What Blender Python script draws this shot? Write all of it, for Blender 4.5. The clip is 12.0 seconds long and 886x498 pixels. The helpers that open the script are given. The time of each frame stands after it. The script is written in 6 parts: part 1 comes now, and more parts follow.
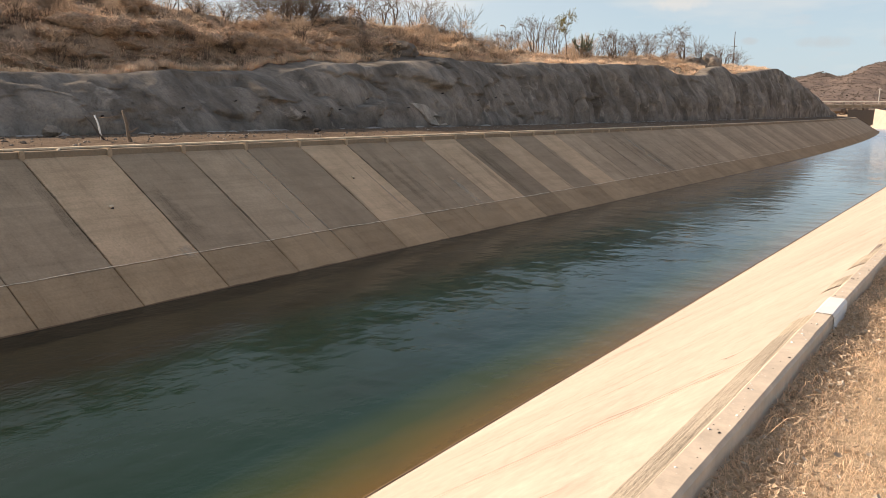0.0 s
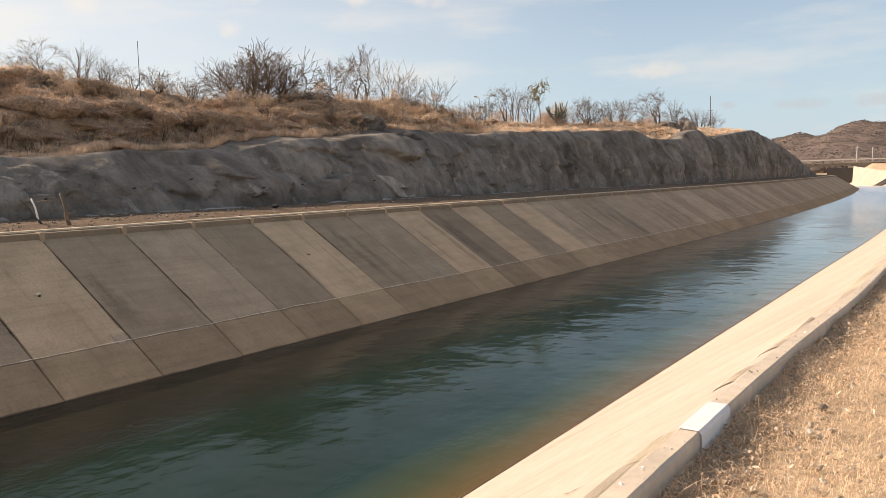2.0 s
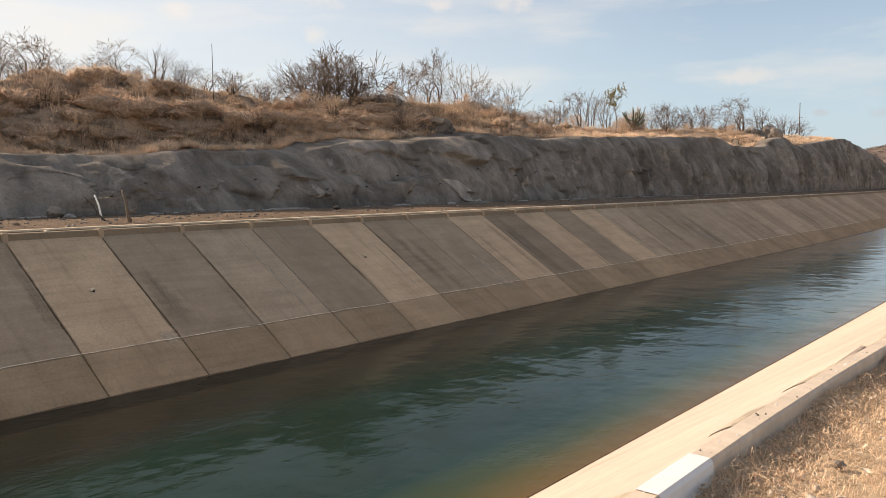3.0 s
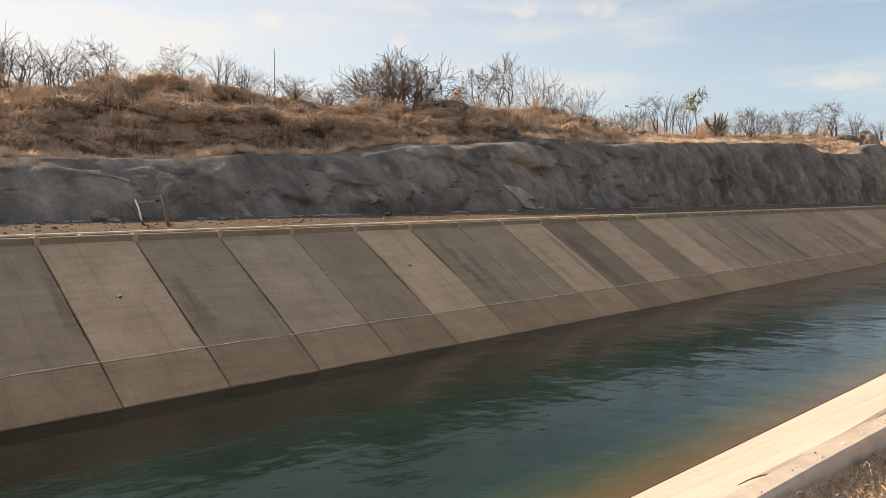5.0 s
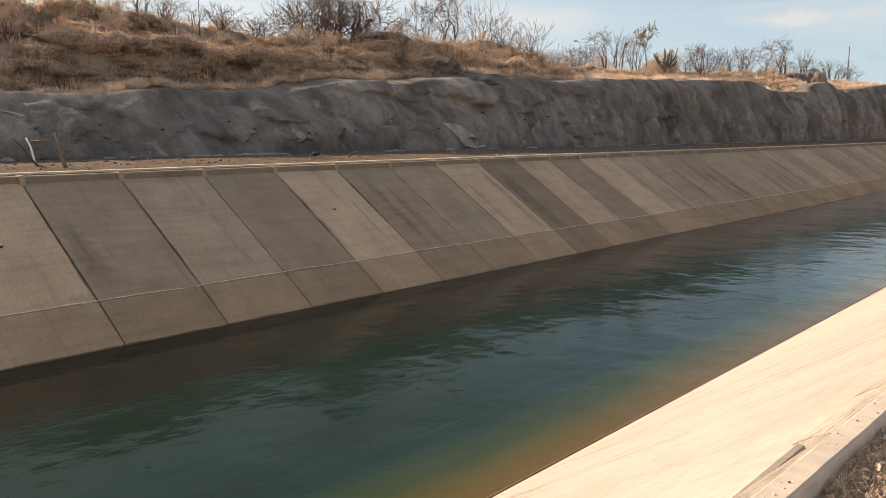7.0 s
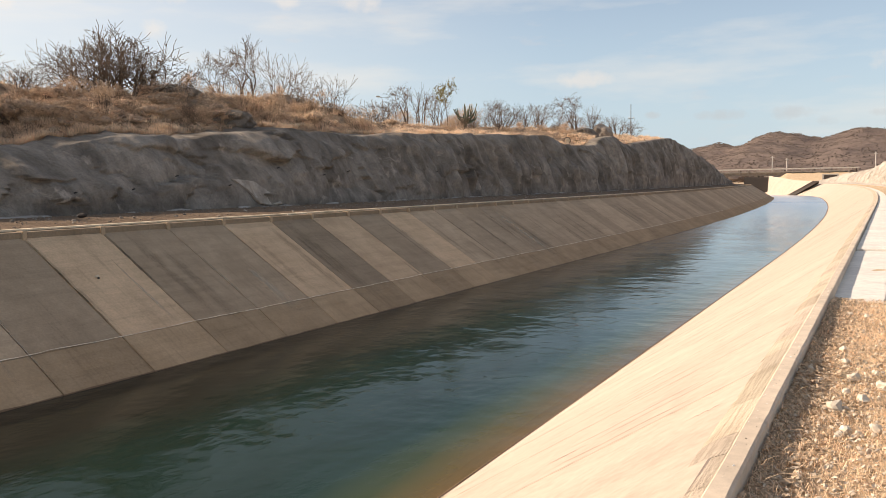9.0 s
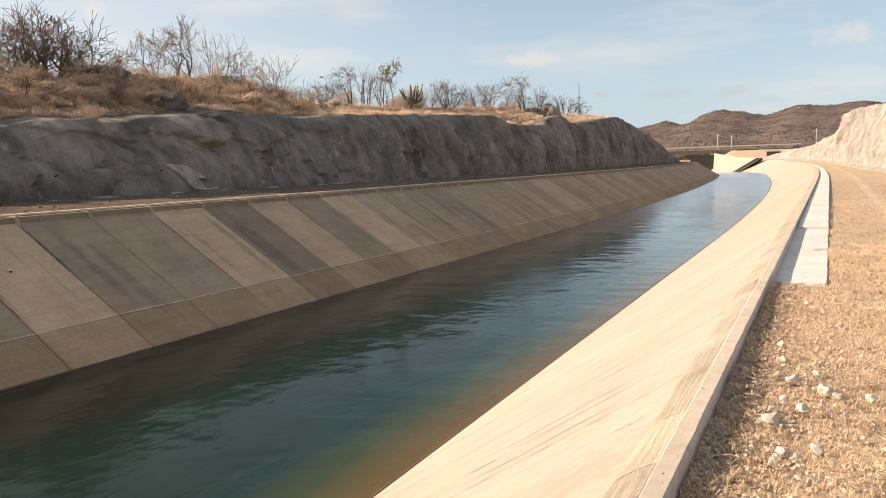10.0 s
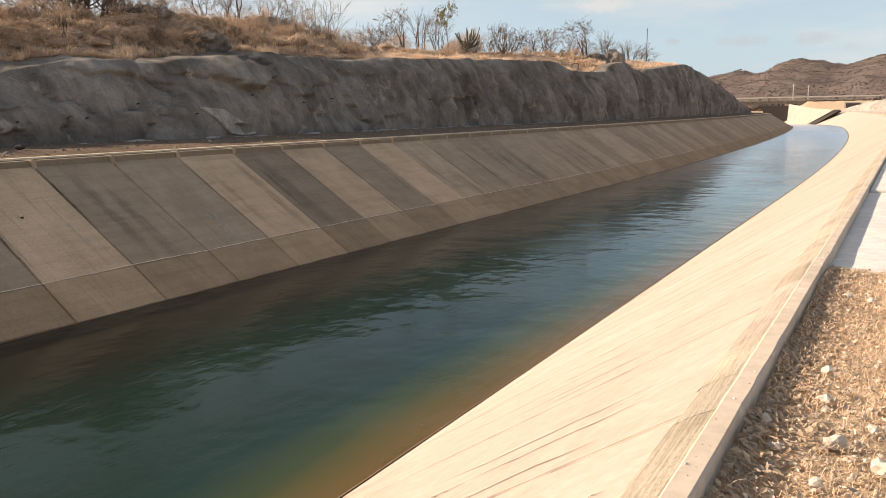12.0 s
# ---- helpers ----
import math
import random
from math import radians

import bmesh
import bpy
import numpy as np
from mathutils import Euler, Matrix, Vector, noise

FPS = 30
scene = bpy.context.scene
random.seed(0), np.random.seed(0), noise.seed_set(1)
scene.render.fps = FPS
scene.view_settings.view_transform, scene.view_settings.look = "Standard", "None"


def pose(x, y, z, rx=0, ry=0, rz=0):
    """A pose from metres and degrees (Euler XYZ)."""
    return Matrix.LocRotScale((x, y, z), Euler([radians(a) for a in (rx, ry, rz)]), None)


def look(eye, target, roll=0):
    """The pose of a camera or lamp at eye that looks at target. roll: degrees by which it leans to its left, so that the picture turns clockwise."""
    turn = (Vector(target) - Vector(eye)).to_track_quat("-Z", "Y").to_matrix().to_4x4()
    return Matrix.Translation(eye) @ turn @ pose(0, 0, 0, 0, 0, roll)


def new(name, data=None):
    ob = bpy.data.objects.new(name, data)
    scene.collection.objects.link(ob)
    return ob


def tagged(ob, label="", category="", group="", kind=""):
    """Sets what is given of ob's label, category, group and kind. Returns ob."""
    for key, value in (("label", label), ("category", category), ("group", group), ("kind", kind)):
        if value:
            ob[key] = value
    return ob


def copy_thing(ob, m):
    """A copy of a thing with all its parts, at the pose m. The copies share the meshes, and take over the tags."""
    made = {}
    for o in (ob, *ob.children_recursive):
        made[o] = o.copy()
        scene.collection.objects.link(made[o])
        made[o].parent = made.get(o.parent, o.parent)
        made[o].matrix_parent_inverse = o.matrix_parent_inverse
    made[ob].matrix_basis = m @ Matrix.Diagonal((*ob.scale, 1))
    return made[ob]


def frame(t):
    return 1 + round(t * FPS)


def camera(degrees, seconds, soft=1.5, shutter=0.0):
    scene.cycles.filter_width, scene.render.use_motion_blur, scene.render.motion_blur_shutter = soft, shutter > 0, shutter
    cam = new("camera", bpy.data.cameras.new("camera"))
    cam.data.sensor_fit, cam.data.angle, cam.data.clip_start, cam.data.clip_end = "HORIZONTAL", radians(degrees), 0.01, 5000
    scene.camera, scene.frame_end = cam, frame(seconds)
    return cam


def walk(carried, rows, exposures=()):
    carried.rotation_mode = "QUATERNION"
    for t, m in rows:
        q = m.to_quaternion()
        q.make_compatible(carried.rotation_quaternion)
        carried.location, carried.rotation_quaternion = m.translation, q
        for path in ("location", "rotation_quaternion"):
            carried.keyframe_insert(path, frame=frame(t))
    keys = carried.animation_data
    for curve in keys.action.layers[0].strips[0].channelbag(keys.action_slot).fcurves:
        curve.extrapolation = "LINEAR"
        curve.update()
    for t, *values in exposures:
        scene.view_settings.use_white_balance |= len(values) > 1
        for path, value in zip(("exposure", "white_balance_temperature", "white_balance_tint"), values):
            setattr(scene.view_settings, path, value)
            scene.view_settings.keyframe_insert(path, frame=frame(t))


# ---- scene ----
cam = camera(57.5, 12.0, 0.6)
PATH = [
    (0, (0.817, -1.299, 1.327), (-0.301, 0.324, 0.987), 0.4),
    (0.5, (0.922, -1.004, 1.345), (-0.195, 0.633, 1.074), -0.2),
    (1, (1.009, -0.553, 1.353), (-0.099, 1.094, 1.11), -0.5),
    (1.5, (1.038, 0.015, 1.326), (-0.028, 1.694, 1.119), 0.2),
    (2, (1.154, 0.475, 1.29), (0.042, 2.13, 1.122), -1.5),
    (2.5, (1.248, 0.869, 1.281), (0.06, 2.471, 1.125), -0.8),
    (3, (1.324, 1.492, 1.24), (0.06, 3.035, 1.087), -0.5),
    (3.2, (1.371, 1.736, 1.216), (0.046, 3.229, 1.093), -0.2),
    (5, (1.362, 3.464, 1.217), (-0.052, 4.872, 1.082), -0.1),
    (5.5, (1.296, 3.972, 1.238), (-0.109, 5.384, 1.066), -0.4),
    (6, (1.174, 4.443, 1.265), (-0.22, 5.865, 1.082), -0.0),
    (6.5, (0.978, 4.928, 1.288), (-0.366, 6.388, 1.042), 0.7),
    (6.7, (0.943, 5.103, 1.287), (-0.396, 6.561, 0.999), 0.3),
    (8.3, (0.783, 6.461, 1.298), (-0.326, 8.111, 1.078), -1.1),
    (8.5, (0.707, 6.664, 1.292), (-0.358, 8.342, 1.068), -1.3),
    (9, (0.543, 7.349, 1.263), (-0.422, 9.094, 1.105), -0.9),
    (9.5, (0.564, 7.975, 1.239), (-0.335, 9.751, 1.048), -1.6),
    (10, (0.537, 8.439, 1.257), (-0.324, 10.233, 1.051), -1.7),
    (10.5, (0.519, 8.977, 1.3), (-0.285, 10.798, 1.1), -1.2),
    (11, (0.573, 9.501, 1.322), (-0.203, 11.333, 1.123), -1.0),
    (11.5, (0.558, 10.12, 1.281), (-0.234, 11.943, 1.055), -0.5),
    (12, (0.546, 10.518, 1.237), (-0.442, 12.225, 0.907), -0.9),
]
walk(cam, [(t, look(eye, target, roll)) for t, eye, target, roll in PATH], [(0, 0.34, 8350, 17), (12, 0.34, 8350, 17)])

# ---------- daylight ----------
SUN = Vector((-0.80, -0.26, 0.45)).normalized()      # towards the sun
world = bpy.data.worlds.new("sky")
scene.world = world
world.use_nodes = True
wn, wl = world.node_tree.nodes, world.node_tree.links
wn.clear()
w_out = wn.new("ShaderNodeOutputWorld")
w_bg = wn.new("ShaderNodeBackground")
w_sky = wn.new("ShaderNodeTexSky")
w_sky.sky_type = "NISHITA"
w_sky.sun_disc = False
w_sky.sun_elevation = math.asin(SUN.z)
w_sky.sun_rotation = math.atan2(SUN.x, SUN.y)
w_sky.air_density, w_sky.dust_density, w_sky.ozone_density = 0.9, 0.4, 1.6
w_bg.inputs["Strength"].default_value = 0.136
# thin high haze and small flat clouds
w_co = wn.new("ShaderNodeTexCoord")
w_map = wn.new("ShaderNodeMapping")
w_map.inputs["Scale"].default_value = (2.2, 2.2, 11.0)
w_n = wn.new("ShaderNodeTexNoise")
w_n.inputs["Scale"].default_value = 1.6
w_n.inputs["Detail"].default_value = 6
w_n.inputs["Roughness"].default_value = 0.55
w_r = wn.new("ShaderNodeValToRGB")
w_r.color_ramp.elements[0].position, w_r.color_ramp.elements[1].position = 0.52, 0.80
w_mix = wn.new("ShaderNodeMix")
w_mix.data_type = "RGBA"
w_mix.inputs["B"].default_value = (4.35, 4.95, 5.5, 1)
w_m = wn.new("ShaderNodeMath")
w_m.operation = "MULTIPLY"
w_m.inputs[1].default_value = 0.75
wl.new(w_co.outputs["Generated"], w_map.inputs["Vector"])
wl.new(w_map.outputs["Vector"], w_n.inputs["Vector"])
wl.new(w_n.outputs["Fac"], w_r.inputs["Fac"])
wl.new(w_r.outputs["Color"], w_m.inputs[0])
wl.new(w_m.outputs["Value"], w_mix.inputs["Factor"])
w_map2 = wn.new("ShaderNodeMapping")
w_map2.inputs["Scale"].default_value = (8.0, 8.0, 30.0)
w_n2 = wn.new("ShaderNodeTexNoise")
w_n2.inputs["Scale"].default_value, w_n2.inputs["Detail"].default_value = 1.7, 5
w_r2 = wn.new("ShaderNodeValToRGB")
w_r2.color_ramp.elements[0].position, w_r2.color_ramp.elements[1].position = 0.63, 0.71
w_m2 = wn.new("ShaderNodeMath")
w_m2.operation = "MULTIPLY"
w_m2.inputs[1].default_value = 0.15
w_mix2 = wn.new("ShaderNodeMix")
w_mix2.data_type = "RGBA"
w_mix2.inputs["B"].default_value = (3.9, 4.05, 4.6, 1)
wl.new(w_co.outputs["Generated"], w_map2.inputs["Vector"])
wl.new(w_map2.outputs["Vector"], w_n2.inputs["Vector"])
wl.new(w_n2.outputs["Fac"], w_r2.inputs["Fac"])
wl.new(w_r2.outputs["Color"], w_m2.inputs[0])
wl.new(w_m2.outputs["Value"], w_mix2.inputs["Factor"])
wl.new(w_mix.outputs["Result"], w_mix2.inputs["A"])


def sky_math(op, a, b=0.0, c=0.0):
    m = wn.new("ShaderNodeMath")
    m.operation = op
    for sock, v in zip(m.inputs, (a, b, c)):
        if isinstance(v, (int, float)):
            sock.default_value = v
        else:
            wl.new(v, sock)
    return m.outputs["Value"]


w_dir = wn.new("ShaderNodeSeparateXYZ")
wl.new(w_co.outputs["Generated"], w_dir.inputs["Vector"])
w_az = sky_math("ARCTAN2", w_dir.outputs["X"], w_dir.outputs["Y"])
w_el = sky_math("ARCSINE", w_dir.outputs["Z"])
w_rag = wn.new("ShaderNodeTexNoise")
w_rag.inputs["Scale"].default_value, w_rag.inputs["Detail"].default_value, w_rag.inputs["Roughness"].default_value = 38.0, 5, 0.62
wl.new(w_co.outputs["Generated"], w_rag.inputs["Vector"])
# small single clouds: bearing, height, half width, half height (radians), grey or white
CLOUDS = [(-0.0971, 0.0759, 0.0200, 0.0070, 0), (-0.1717, 0.0755, 0.0300, 0.0055, 0), (-0.0618, 0.0649, 0.0120, 0.0055, 0), (-0.2497, 0.0786, 0.0095, 0.0035, 0),
          (-0.3303, 0.1239, 0.0290, 0.0090, 1), (-0.9966, 0.2027, 0.0190, 0.0100, 1), (-0.6009, 0.2162, 0.0240, 0.0100, 1), (-0.6864, 0.2196, 0.0190, 0.0085, 1),
          (-0.8227, 0.2187, 0.0220, 0.0090, 1), (-0.8398, 0.1829, 0.0130, 0.0110, 1), (0.0135, 0.1257, 0.0310, 0.0130, 1), (0.0684, 0.1054, 0.0200, 0.0045, 0),
          (-0.0062, 0.0713, 0.0150, 0.0040, 0)]
w_cover = {0: None, 1: None}
for az, el, half_w, half_h, white in CLOUDS:
    du = sky_math("MULTIPLY", sky_math("SUBTRACT", w_az, az), 1 / half_w)
    dv = sky_math("MULTIPLY", sky_math("SUBTRACT", w_el, el), 1 / half_h)
    dist = sky_math("ADD", sky_math("MULTIPLY", du, du), sky_math("MULTIPLY", dv, dv))
    body = sky_math("MULTIPLY_ADD", w_rag.outputs["Fac"], -5.5, sky_math("ADD", dist, 2.4))
    soft = sky_math("MULTIPLY_ADD", body, -0.55, 0.55)
    soft = sky_math("MINIMUM", sky_math("MAXIMUM", soft, 0.0), 1.0)
    w_cover[white] = soft if w_cover[white] is None else sky_math("MAXIMUM", w_cover[white], soft)
for white, tint in ((0, (2.9, 3.4, 4.0, 1)), (1, (4.9, 5.05, 5.25, 1))):
    w_puff = wn.new("ShaderNodeMix")
    w_puff.data_type = "RGBA"
    w_puff.inputs["B"].default_value = tint
    wl.new(sky_math("MULTIPLY", w_cover[white], 0.42), w_puff.inputs["Factor"])
    wl.new(w_mix2.outputs["Result"] if white == 0 else w_last, w_puff.inputs["A"])
    w_last = w_puff.outputs["Result"]
w_sep = wn.new("ShaderNodeSeparateXYZ")
w_r3 = wn.new("ShaderNodeValToRGB")
w_r3.color_ramp.elements[0].position, w_r3.color_ramp.elements[1].position = 0.0, 0.30
w_r3.color_ramp.elements[0].color, w_r3.color_ramp.elements[1].color = (0.85, 0.85, 0.85, 1), (0, 0, 0, 1)
w_mix3 = wn.new("ShaderNodeMix")
w_mix3.data_type = "RGBA"
w_mix3.inputs["B"].default_value = (2.2, 3.65, 5.45, 1)
wl.new(w_co.outputs["Generated"], w_sep.inputs["Vector"])
wl.new(w_sep.outputs["Z"], w_r3.inputs["Fac"])
wl.new(w_r3.outputs["Color"], w_mix3.inputs["Factor"])
wl.new(w_sky.outputs["Color"], w_mix3.inputs["A"])
wl.new(w_mix3.outputs["Result"], w_mix.inputs["A"])
w_glow = wn.new("ShaderNodeMix")
w_glow.data_type = "RGBA"
w_glow.inputs["B"].default_value = (5.3, 5.75, 6.1, 1)
w_side = sky_math("MINIMUM", sky_math("MAXIMUM", sky_math("MULTIPLY_ADD", w_az, -1.15, -0.42), 0.0), 1.0)
w_veil = sky_math("MULTIPLY_ADD", w_n.outputs["Fac"], 1.0, 0.12)
wl.new(sky_math("MULTIPLY", sky_math("MULTIPLY", w_side, w_veil), 0.85), w_glow.inputs["Factor"])
wl.new(w_last, w_glow.inputs["A"])
wl.new(w_glow.outputs["Result"], w_bg.inputs["Color"])
wl.new(w_bg.outputs["Background"], w_out.inputs["Surface"])

sun_data = bpy.data.lights.new("sun", "SUN")
sun_data.energy, sun_data.angle, sun_data.color = 5.0, radians(0.6), (1.0, 0.955, 0.90)
sun = new("sun", sun_data)
sun.matrix_world = look((0, 0, 60), Vector((0, 0, 60)) - SUN)


# ---------- materials ----------
class Nodes:
    """A small node builder."""

    def __init__(self, name):
        self.mat = bpy.data.materials.new(name)
        self.mat.use_nodes = True
        self.t = self.mat.node_tree
        self.bsdf = self.t.nodes["Principled BSDF"]
        self.geo = self.t.nodes.new("ShaderNodeNewGeometry")
        self.info = self.t.nodes.new("ShaderNodeObjectInfo")

    def link(self, a, b):
        self.t.links.new(a, b)

    def noise(self, scale, detail=5, rough=0.55, stretch=(1, 1, 1), vec=None, dist=0.0):
        m = self.t.nodes.new("ShaderNodeMapping")
        m.inputs["Scale"].default_value = stretch
        self.link(vec or self.geo.outputs["Position"], m.inputs["Vector"])
        n = self.t.nodes.new("ShaderNodeTexNoise")
        n.inputs["Scale"].default_value = scale
        n.inputs["Detail"].default_value = detail
        n.inputs["Roughness"].default_value = rough
        n.inputs["Distortion"].default_value = dist
        self.link(m.outputs["Vector"], n.inputs["Vector"])
        return n.outputs["Fac"]

    def voronoi(self, scale, stretch=(1, 1, 1), feature="F1", out="Distance"):
        m = self.t.nodes.new("ShaderNodeMapping")
        m.inputs["Scale"].default_value = stretch
        self.link(self.geo.outputs["Position"], m.inputs["Vector"])
        n = self.t.nodes.new("ShaderNodeTexVoronoi")
        n.feature = feature
        n.inputs["Scale"].default_value = scale
        self.link(m.outputs["Vector"], n.inputs["Vector"])
        return n.outputs[out]

    def ramp(self, fac, stops):
        r = self.t.nodes.new("ShaderNodeValToRGB")
        e = r.color_ramp.elements
        while len(e) < len(stops):
            e.new(0.5)
        for el, (p, c) in zip(e, stops):
            el.position = p
            el.color = (*c, 1) if not isinstance(c, (int, float)) else (c, c, c, 1)
        self.link(fac, r.inputs["Fac"])
        return r.outputs["Color"]

    def mix(self, fac, a, b, mode="MIX"):
        m = self.t.nodes.new("ShaderNodeMix")
        m.data_type, m.blend_type = "RGBA", mode
        for sock, v in ((m.inputs["Factor"], fac), (m.inputs["A"], a), (m.inputs["B"], b)):
            if isinstance(v, (int, float)):
                sock.default_value = v if sock == m.inputs["Factor"] else (v, v, v, 1)
            elif isinstance(v, tuple):
                sock.default_value = (*v, 1)
            else:
                self.link(v, sock)
        return m.outputs["Result"]

    def math(self, op, a, b=0.0):
        m = self.t.nodes.new("ShaderNodeMath")
        m.operation = op
        for sock, v in ((m.inputs[0], a), (m.inputs[1], b)):
            if isinstance(v, (int, float)):
                sock.default_value = v
            else:
                self.link(v, sock)
        return m.outputs["Value"]

    def bump(self, height, strength, dist, after=None):
        b = self.t.nodes.new("ShaderNodeBump")
        b.inputs["Strength"].default_value = strength
        b.inputs["Distance"].default_value = dist
        self.link(height, b.inputs["Height"])
        if after:
            self.link(after, b.inputs["Normal"])
        return b.outputs["Normal"]

    def done(self, color, rough=0.9, normal=None, spec=0.3):
        if isinstance(color, tuple):
            self.bsdf.inputs["Base Color"].default_value = (*color, 1)
        else:
            self.link(color, self.bsdf.inputs["Base Color"])
        self.bsdf.inputs["Roughness"].default_value = rough
        self.bsdf.inputs["Specular IOR Level"].default_value = spec
        if normal:
            self.link(normal, self.bsdf.inputs["Normal"])
        return self.mat


def concrete(name, dark, light, streak=(0.5, 1.6, 0.5), amount=0.5, tone=False, rough=0.92, scratchy=0.8):
    n = Nodes(name)
    big = n.noise(0.7, 5, 0.6, streak)
    fine = n.noise(9.0, 6, 0.65)
    blot = n.noise(2.2, 4, 0.6)
    c = n.mix(n.ramp(big, [(0.32, 0), (0.7, 1)]), dark, light)
    c = n.mix(amount, c, n.ramp(blot, [(0.3, 0.55), (0.55, 1.0), (0.75, 1.15)]), "MULTIPLY")
    c = n.mix(0.35, c, n.ramp(fine, [(0.3, 0.65), (0.7, 1.25)]), "MULTIPLY")
    edge = n.noise(0.45, 5, 0.7)
    c = n.mix(amount, c, n.ramp(edge, [(0.36, 0.6), (0.5, 1.0), (0.7, 1.12)]), "MULTIPLY")
    scratch = n.noise(1.6, 5, 0.65, (0.15, 1.8, 0.15))
    c = n.mix(amount * scratchy, c, n.ramp(scratch, [(0.32, 0.62), (0.5, 1.0), (0.72, 1.12)]), "MULTIPLY")
    if tone:
        c = n.mix(1.0, c, n.info.outputs["Color"], "MULTIPLY")
    nb = n.bump(n.noise(35.0, 4), 0.25, 0.01)
    nb = n.bump(blot, 0.25, 0.02, nb)
    return n.done(c, rough, nb, 0.25)


def soil(name, a, b, c3, scale=1.0):
    n = Nodes(name)
    big = n.noise(0.25 * scale, 5, 0.6)
    mid = n.noise(1.7 * scale, 6, 0.65)
    fine = n.noise(14.0 * scale, 6, 0.7)
    c = n.mix(n.ramp(big, [(0.35, 0), (0.65, 1)]), a, b)
    c = n.mix(n.ramp(mid, [(0.45, 0), (0.68, 1)]), c, c3)
    c = n.mix(0.6, c, n.ramp(fine, [(0.3, 0.55), (0.7, 1.25)]), "MULTIPLY")
    nb = n.bump(fine, 0.6, 0.03)
    nb = n.bump(mid, 0.4, 0.08, nb)
    return n.done(c, 0.97, nb, 0.1)


def plain(name, color, rough=0.8, var=0.3, scale=6.0, metal=0.0, island=False, thin=0.0):
    n = Nodes(name)
    f = n.noise(scale, 4)
    c = n.mix(var, color, n.ramp(f, [(0.3, 0.5), (0.7, 1.4)]), "MULTIPLY")
    r = n.geo.outputs["Random Per Island"] if island else n.info.outputs["Random"]
    c = n.mix(0.6 if island else 0.3, c, n.ramp(r, [(0.0, 0.55), (1.0, 1.35)]), "MULTIPLY")
    n.bsdf.inputs["Metallic"].default_value = metal
    if thin:
        # dry blades let light through
        back = n.t.nodes.new("ShaderNodeBsdfTranslucent")
        n.link(c, back.inputs["Color"])
        both = n.t.nodes.new("ShaderNodeMixShader")
        both.inputs["Fac"].default_value = thin
        n.link(n.bsdf.outputs["BSDF"], both.inputs[1])
        n.link(back.outputs["BSDF"], both.inputs[2])
        n.link(both.outputs["Shader"], n.t.nodes["Material Output"].inputs["Surface"])
    return n.done(c, rough, None, 0.3)




def lining(name, dark, light, damp, rust):
    """Old cast lining in shade: cloudy cement skin, scrapes along the slope, damp runs, rusty blotches."""
    n = Nodes(name)
    cloud = n.noise(0.85, 6, 0.62, (0.8, 1.0, 0.8))
    fine = n.noise(14.0, 6, 0.7)
    c = n.mix(n.ramp(cloud, [(0.34, 0), (0.66, 1)]), dark, light)
    # level lift marks left by the form
    lift = n.noise(1.5, 5, 0.65, (2.6, 0.22, 2.6))
    c = n.mix(0.42, c, n.ramp(lift, [(0.32, 0.70), (0.5, 1.0), (0.68, 1.14)]), "MULTIPLY")
    # thin runs down the slope
    run = n.noise(2.4, 5, 0.62, (0.10, 2.0, 0.10), None, 0.3)
    c = n.mix(0.40, c, n.ramp(run, [(0.30, 0.62), (0.44, 1.0), (0.66, 1.0), (0.76, 1.16)]), "MULTIPLY")
    c = n.mix(n.ramp(n.noise(0.5, 6, 0.66, (0.5, 1.0, 0.5)), [(0.54, 0.0), (0.72, 0.55)]), c, damp)
    c = n.mix(n.ramp(n.noise(1.9, 6, 0.7), [(0.60, 0.0), (0.78, 0.5)]), c, rust)
    c = n.mix(0.40, c, n.ramp(fine, [(0.3, 0.62), (0.7, 1.28)]), "MULTIPLY")
    # small pale scuffs
    c = n.mix(n.ramp(n.noise(5.5, 4, 0.75, (0.6, 1.4, 0.6)), [(0.71, 0.0), (0.78, 0.5)]), c, tuple(v * 1.45 for v in light))
    c = n.mix(1.0, c, n.info.outputs["Color"], "MULTIPLY")
    nb = n.bump(fine, 0.3, 0.012)
    nb = n.bump(lift, 0.25, 0.03, nb)
    return n.done(c, 0.93, nb, 0.22)


